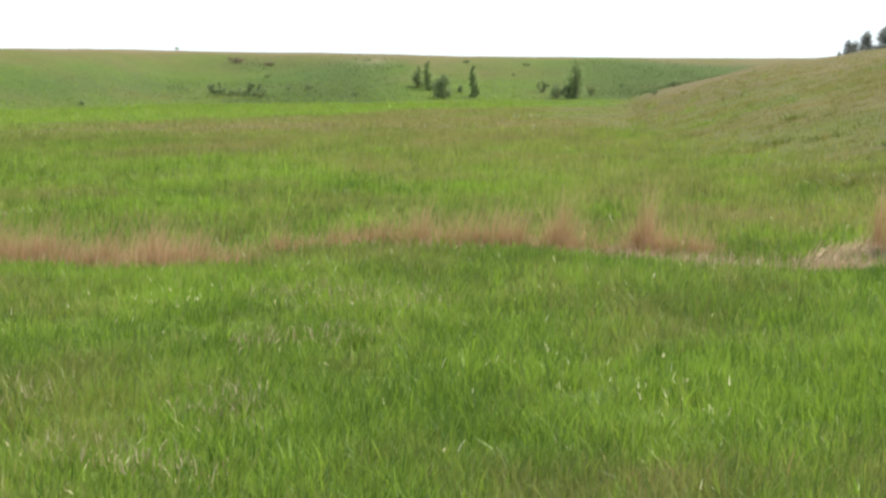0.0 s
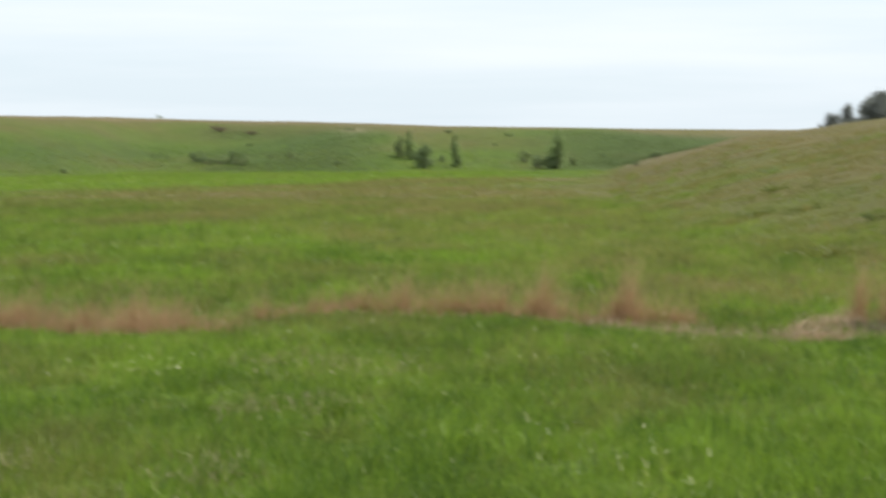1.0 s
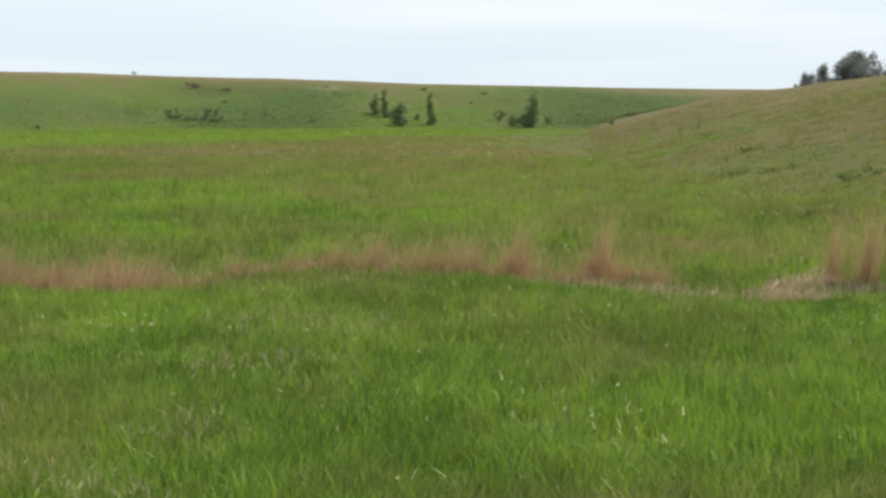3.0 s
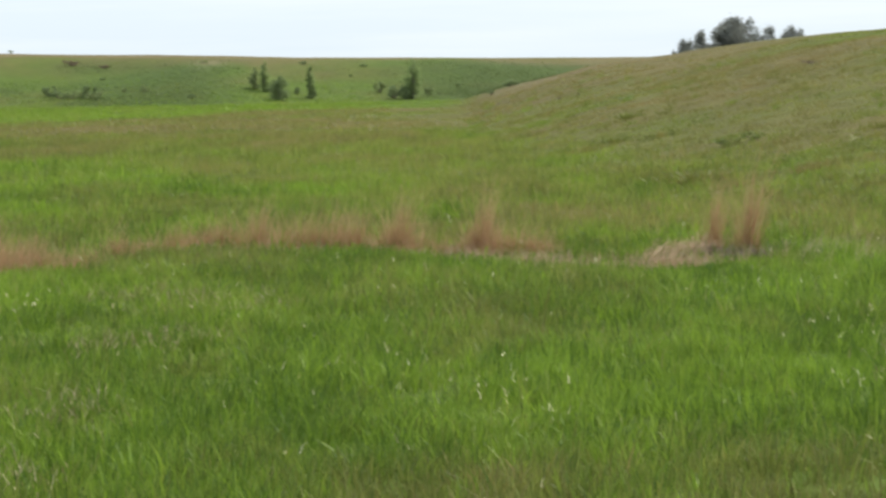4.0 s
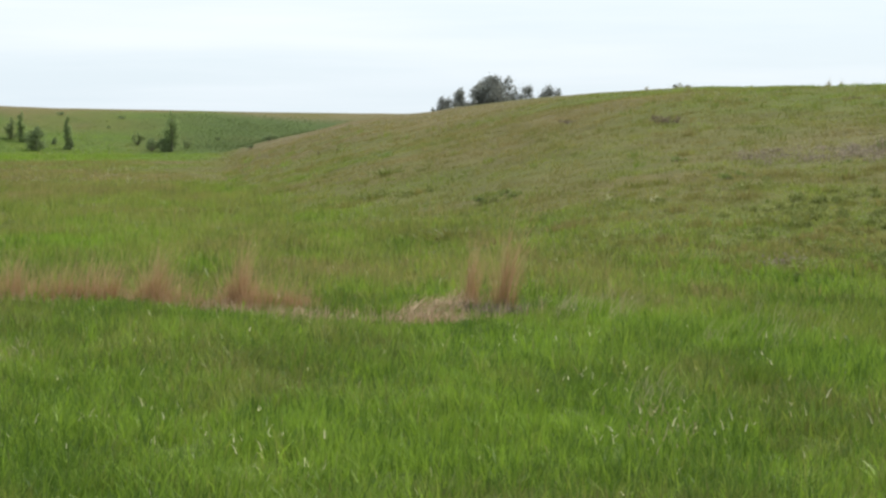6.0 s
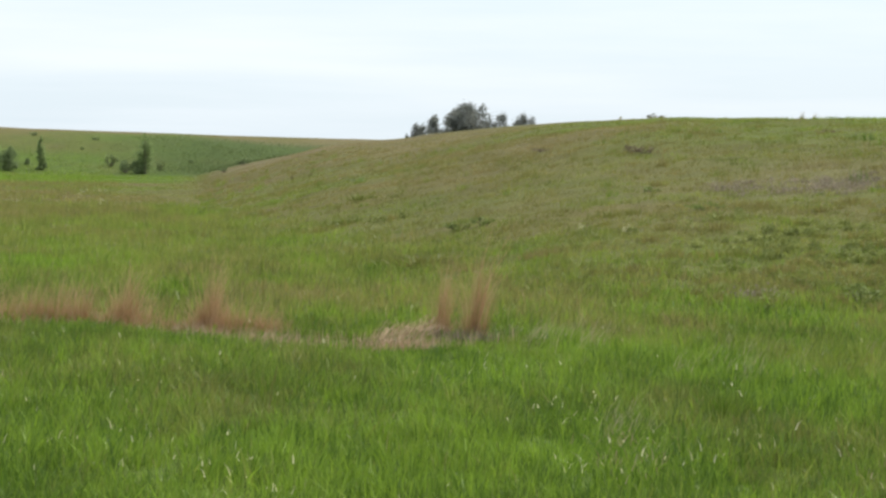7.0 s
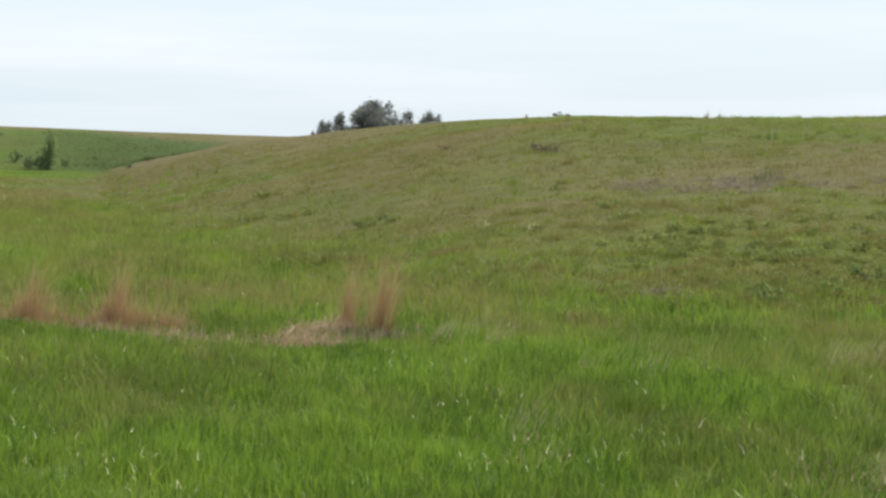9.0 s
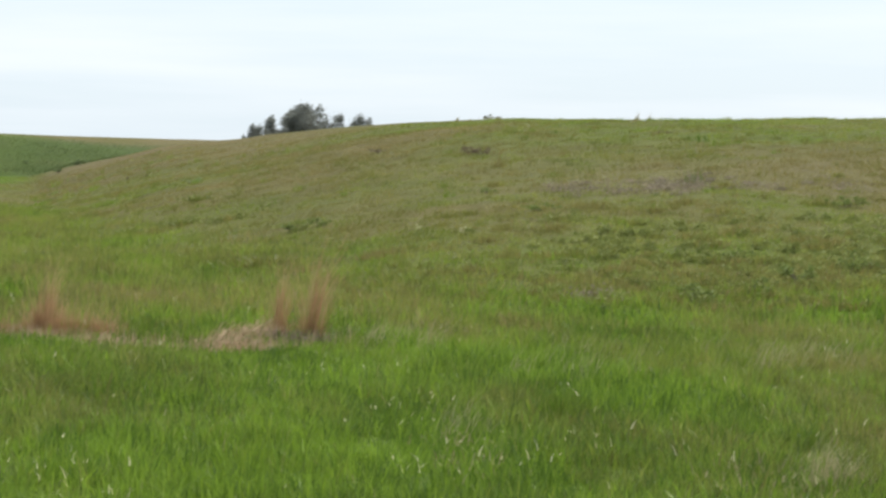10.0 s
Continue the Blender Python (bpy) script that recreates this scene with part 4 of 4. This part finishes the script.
for az, el in ((9.59, -1.70), (10.58, -1.72)):
    spot = at_bearing(az, el)
    shrub(int(900 + az), spot, 0.26, 0.13, "small clump of cream flowers on the hillside", FLOWER, 0.9, 0.03, "cream flower clumps", name="flower_clump", category="flowers")

# leafy tufts scattered over the hillside, thickest low on it
def leafy_tuft(seed, tall, half, dry, blades=150, bright=0.55, broad=0.0275, name="leafy_tuft", label="leafy green grass tuft on the hillside", category="grass tuft", group="tufts on the hill"):
    rng = np.random.RandomState(seed)
    root = tagged(new(name), label, category, group)
    root.empty_display_size = 0.2
    out = rng.normal(0, 0.45, (blades, 2)) * half
    base = np.stack([out[:, 0], out[:, 1], np.full(blades, -0.03)], 1)
    reach = np.hypot(out[:, 0], out[:, 1]) / half
    high = tall * rng.uniform(0.5, 1.1, blades) * np.clip(1.15 - 0.4 * reach, 0.3, 1.2)
    co, faces = blade_arrays(rng, base, high, broad * rng.uniform(0.55, 1.45, blades), np.clip(rng.normal(0.25 + 0.3 * reach, 0.15, blades), 0, 0.95),
                             np.arctan2(out[:, 1], out[:, 0]) + rng.normal(0, 0.6, blades))
    me = raw_mesh("tuft", co, faces, GRASS, {"dry": np.repeat(np.clip(dry + rng.normal(0, 0.06, blades), 0, 1), 5), "tint": np.repeat(rng.uniform(0, bright, blades), 5)})
    tagged(part("tuft", me, root), kind="stuff")
    return root


rng = np.random.RandomState(77)
models = [leafy_tuft(950 + k, 0.20 + 0.025 * k, 0.26 + 0.06 * k, 0.42 + 0.10 * (k % 3), 110, 0.8) for k in range(6)]
placed = 0
while placed < 150:
    az, el = rng.uniform(3.5, 20.5), -3.4 + 4.0 * rng.beta(1.1, 3.4)
    x, y, z = at_bearing(az, el)
    h = float(hill_part(x, y))
    if not 0.01 < h < 0.85 or rng.uniform() > 0.15 + 0.85 * float(step(9, 15, az)):
        continue
    m = Matrix.Translation((x, y, z)) @ Matrix.Rotation(rng.uniform(0, 6.28), 4, "Z")
    if placed < len(models):
        models[placed].matrix_basis = m
    else:
        copy_thing(models[placed % len(models)], m)
    placed += 1

# dark leafy clumps in the green behind the channel and on the hill's lower slope: bearing, height angle
VALLEY_CLUMPS = [(-12.8, -2.26), (-11.7, -2.26), (-13.8, -2.55), (-10.3, -2.7), (-9.45, -2.85), (-8.8, -2.6), (-11.9, -3.0), (-10.9, -2.65), (-6.1, -3.0), (-5.2, -2.72), (-7.4, -2.7), (-3.4, -2.35),
                 (3.3, -1.82), (4.4, -1.62), (4.75, -1.08), (0.75, -1.92), (-0.15, -1.95), (1.25, -2.38), (3.3, -2.45), (6.35, -2.5), (-4.7, -2.9), (-13.4, -1.56), (-12.0, -1.5), (-14.6, -2.6)]
models = [leafy_tuft(1000 + k, 0.30 + 0.04 * k, 0.26 + 0.07 * k, 0.12 + 0.1 * k, 150, 0.30, 0.0275, "leafy_clump", "dark green leafy clump on the valley floor", "weed", "clumps in the valley") for k in range(4)]
for k, (az, el) in enumerate(VALLEY_CLUMPS):
    x, y, z = at_bearing(az, el)
    m = Matrix.Translation((x, y, z)) @ Matrix.Rotation(2.4 * k, 4, "Z") @ Matrix.Diagonal((1.5, 1.5, 0.8 + 0.05 * (k % 5), 1))
    if k < len(models):
        models[k].matrix_basis = m
    else:
        copy_thing(models[k % len(models)], m)


def build_hill_forbs():
    """Knee-high leafy weeds in soft hummocks, thick on the low right of the hill and thin higher up."""
    rng = np.random.RandomState(45)
    x, y = scatter(rng, 52, 150, 2.0, 4.0, 20.8)
    az, r = polar(x, y)
    h = hill_part(x, y)
    low = step(0.0, 0.03, h) * step(0.34, 0.12, h)
    thick = low * (0.06 + 0.75 * step(11.5, 15.5, az)) + 1.0 * rough_noise(x, y, 5, 3) * step(0.02, 0.06, h) * step(0.36, 0.18, h) * (0.15 + 0.85 * step(10, 15, az)) - 0.05
    keep = thick > rng.uniform(0, 1, len(x))
    x, y = x[keep], y[keep]
    n, per = len(x), 90
    size, hue = np.clip(rng.lognormal(-1.60, 0.40, n), 0.08, 0.42), np.clip(0.5 + 0.3 * rng.normal(size=n) + 0.7 * rough_noise(x, y, 3), 0, 1)
    d = rng.normal(size=(n, per, 3))
    d /= np.linalg.norm(d, axis=2)[:, :, None]
    d = d * rng.uniform(0.55, 1.05, (n, per, 1)) * size[:, None, None]
    px, py = x[:, None] + d[:, :, 0], y[:, None] + d[:, :, 1]
    spots = np.stack([px, py, land(px, py) + 0.02 + 0.85 * np.abs(d[:, :, 2])], 2)
    co, faces = leaf_arrays(rng, spots.reshape(-1, 3), rng.uniform(0.025, 0.055, n * per))
    tint = np.clip(np.repeat(hue, per) + rng.normal(0, 0.12, n * per), 0, 1)
    me = raw_mesh("hill_forbs", co, faces, FORB, {"tint": np.repeat(tint, 4)})
    return tagged(new("hill_forbs", me), "soft grey-green leafy weeds in hummocks on the hillside", "weeds", kind="stuff")


build_hill_forbs()


def build_hill_clumps():
    """Knee-high clumps of coarse grass standing all over the hill, some green, some olive, some tan."""
    rng = np.random.RandomState(47)
    x, y = scatter(rng, 56, 285, 0.42, 1.2, 20.8)
    h = hill_part(x, y)
    keep = (h > 0.04) & (h < 0.93) & (rough_noise(x, y, 9, 3) + 0.1 > rng.uniform(-0.5, 0.5, len(x)))
    x, y = x[keep], y[keep]
    n, per = len(x), 22
    r = np.hypot(x, y)
    size = rng.lognormal(0, 0.35, n) * (0.8 + 0.002 * r)
    bx, by = np.repeat(x, per) + rng.normal(0, 0.13, n * per) * np.repeat(size, per), np.repeat(y, per) + rng.normal(0, 0.13, n * per) * np.repeat(size, per)
    base = np.stack([bx, by, land(bx, by) - 0.02], 1)
    tall = rng.uniform(0.12, 0.30, n * per) * np.repeat(size * (1 - 0.8 * step(0.55, 0.85, h[keep])), per)
    co, faces = blade_arrays(rng, base, tall, rng.uniform(0.02, 0.05, n * per) * np.repeat(0.6 + 0.004 * r, per), np.abs(rng.normal(0.3, 0.2, n * per)), simple=True)
    dry = np.clip(dryness(x, y) + rng.normal(0, 0.22, n), 0, 0.85)
    # low tints: shade within the clumps is put into their colour
    tint = rng.uniform(0.0, 0.55, n) + 0.32 * np.maximum(step(10, 6, polar(x, y)[0]), step(0.55, 0.8, h[keep]))
    me = raw_mesh("hill_clumps", co, faces, GRASS, {"dry": np.repeat(dry, per * 3), "tint": np.clip(np.repeat(tint, per * 3), 0, 0.96)})
    return tagged(new("hill_clumps", me), "coarse olive and green grass clumps over the hillside", "grass", kind="stuff")


build_hill_clumps()


def build_grey_scrub():
    """Patches of low purplish-grey scrub on the hillside."""
    rng = np.random.RandomState(49)
    centres = []
    # bearing, height angle, half width, half height in degrees, plants
    for az, el, wa, we, n in ((14.9, -0.68, 1.1, 0.14, 44), (13.0, -0.72, 0.5, 0.14, 12), (17.4, -0.60, 0.8, 0.14, 10), (13.5, -3.12, 0.30, 0.07, 16), (15.9, -0.45, 0.8, 0.10, 10), (18.9, -0.6, 0.6, 0.12, 8)):
        for k in range(n):
            centres.append(at_bearing(az + wa * rng.normal(0, 0.6), el + we * rng.normal(0, 0.6)))
    c = np.array(centres)
    n, per = len(c), 60
    size = rng.uniform(0.15, 0.60, n)
    d = rng.normal(size=(n, per, 3)) * np.array([0.6, 0.6, 0.16]) * size[:, None, None]
    x, y = c[:, None, 0] + d[:, :, 0], c[:, None, 1] + d[:, :, 1]
    spots = np.stack([x, y, land(x, y) + 0.03 + np.abs(d[:, :, 2])], 2).reshape(-1, 3)
    co, faces = leaf_arrays(rng, spots, rng.uniform(0.02, 0.05, n * per))
    me = raw_mesh("grey_scrub", co, faces, SAGE, {"tint": np.repeat(np.clip(np.repeat(rng.uniform(0, 1, n), per) + rng.normal(0, 0.15, n * per), 0, 1), 4)})
    return tagged(new("grey_scrub", me), "low purplish-grey scrub in patches on the hillside", "scrub", kind="stuff")


build_grey_scrub()

# dry weeds that stand up against the sky on the hill's brow
for k, (az, tall, half) in enumerate([(11.13, 0.45, 0.55), (11.32, 0.35, 0.4), (14.35, 0.62, 0.12), (14.62, 0.56, 0.10), (10.40, 0.35, 0.08)]):
    spot = at_range(az, float(smooth_curve(az, HILL_BROW)) - 4)
    ob = bunch(180 + k, spot, tall, half, 70, 60, straw=SEED_GRASS)
    tagged(ob, "dry weed stalks against the sky on the hill's brow", "dead grass", "weeds on the brow")


def build_bank_scrub():
    """Ankle-high scrub that darkens the far bank; eastward its leaves stand in for shade."""
    rng = np.random.RandomState(41)
    n = 150000
    az = rng.uniform(-9.0, 5.5, n)
    u = rng.uniform(0.03, 0.85, n)
    foot = smooth_curve(az, BANK_FOOT)
    r = foot + 62 * u
    x, y = r * np.sin(np.radians(az)), r * np.cos(np.radians(az))
    keep = (bank_darkness(x, y) - 0.25) * 0.75 * (0.5 + rough_noise(x, y, 7, 3)) > rng.uniform(0.0, 1.0, n)
    x, y = x[keep], y[keep]
    n = len(x)
    spots = np.stack([x, y, land(x, y) + rng.uniform(0.02, 0.28, n)], 1)
    co, faces = leaf_arrays(rng, spots, rng.uniform(0.05, 0.12, n))
    me = raw_mesh("bank_scrub", co, faces, LOW_SCRUB, {"tint": np.repeat(rng.uniform(0, 1, n), 4)})
    return tagged(new("bank_scrub", me), "ankle-high dark green scrub on the bank, also darkening its shaded east end", "scrub", kind="stuff")


build_bank_scrub()


def build_feather_grass():
    """Pale seeding grass that leans in the wind, in drifts through the near meadow."""
    rng = np.random.RandomState(43)
    x, y = scatter(rng, 19, 46, 14, 3.5, 20.5)
    az, r = polar(x, y)
    drift = np.maximum(0.75 * np.exp(-((az - 9.2) / 1.0) ** 2 - ((r - 44.0) / 2.4) ** 2), np.maximum(0.62 * np.exp(-((az - 13.2) / 1.6) ** 2 - ((r - 39) / 2.6) ** 2),
            np.maximum(0.6 * np.exp(-((az - 18.0) / 2.0) ** 2 - ((r - 41) / 3.0) ** 2),
            np.maximum(0.95 * np.exp(-((az - 18.7) / 0.9) ** 2 - ((r - 25.8) / 1.5) ** 2), 0.7 * np.exp(-((az - 10.6) / 0.6) ** 2 - ((r - 29) / 3) ** 2)))))
    keep = drift * (1 + 1.5 * rough_noise(x, y, 1.5)) > rng.uniform(0.15, 1.0, len(x))
    x, y = np.repeat(x[keep], 5), np.repeat(y[keep], 5)
    n = len(x)
    x, y = x + rng.normal(0, 0.05, n), y + rng.normal(0, 0.05, n)
    base = np.stack([x, y, land(x, y)], 1)
    co, faces = blade_arrays(rng, base, rng.uniform(0.30, 0.60, n), rng.uniform(0.004, 0.009, n), np.clip(rng.normal(0.6, 0.15, n), 0.2, 0.9), rng.normal(0.1, 0.35, n))
    me = raw_mesh("feather_grass", co, faces, SEED_GRASS, {"tint": np.repeat(rng.uniform(0.6, 1, n), 5)})
    return tagged(new("feather_grass", me), "pale seeding grass leaning in the wind", "grass", kind="stuff")


build_feather_grass()

# broad-leaved weeds that stand above the near grass: bearing, range, height, half width
for k, (az, r, tall, half) in enumerate([(12.75, 31.8, 0.50, 0.34), (13.1, 32.6, 0.42, 0.26), (16.1, 30.6, 0.48, 0.40), (16.4, 29.4, 0.40, 0.30), (18.1, 29.0, 0.42, 0.30), (-7.1, 31.0, 0.40, 0.22), (-4.88, 30.6, 0.38, 0.20),
                                         (-6.2, 31.6, 0.34, 0.18), (-7.95, 31.4, 0.34, 0.18), (16.57, 40.0, 0.44, 0.34), (18.9, 43.0, 0.46, 0.4)]):
    weed = leafy_tuft(1200 + k, tall, 0.8 * half, 0.05, 130, 0.55, 0.013, "meadow_weed", "dark green leafy weed standing in the meadow grass", "weed", "weeds in the meadow")
    weed.location = at_range(az, r)

# dry pinkish stalks at the near edge of the meadow
for k, (az, r, tall) in enumerate([(18.7, 26.0, 0.40), (19.1, 25.2, 0.46), (18.4, 25.0, 0.34)]):
    ob = bunch(190 + k, at_range(az, r), tall, 0.34, 60, 110, 0.3, SEED_GRASS)
    tagged(ob, "loose tuft of dry seeding grass in the meadow", "dead grass", "dry tufts in the near meadow")

# a low dark bush on the hill's brow
shrub(1300, at_range(11.15, float(smooth_curve(11.15, HILL_BROW)) - 3), 0.34, 0.62, "low dark bush on the hill's brow", LEAF_HAZED, 0.9, 0.05, name="brow_bush")
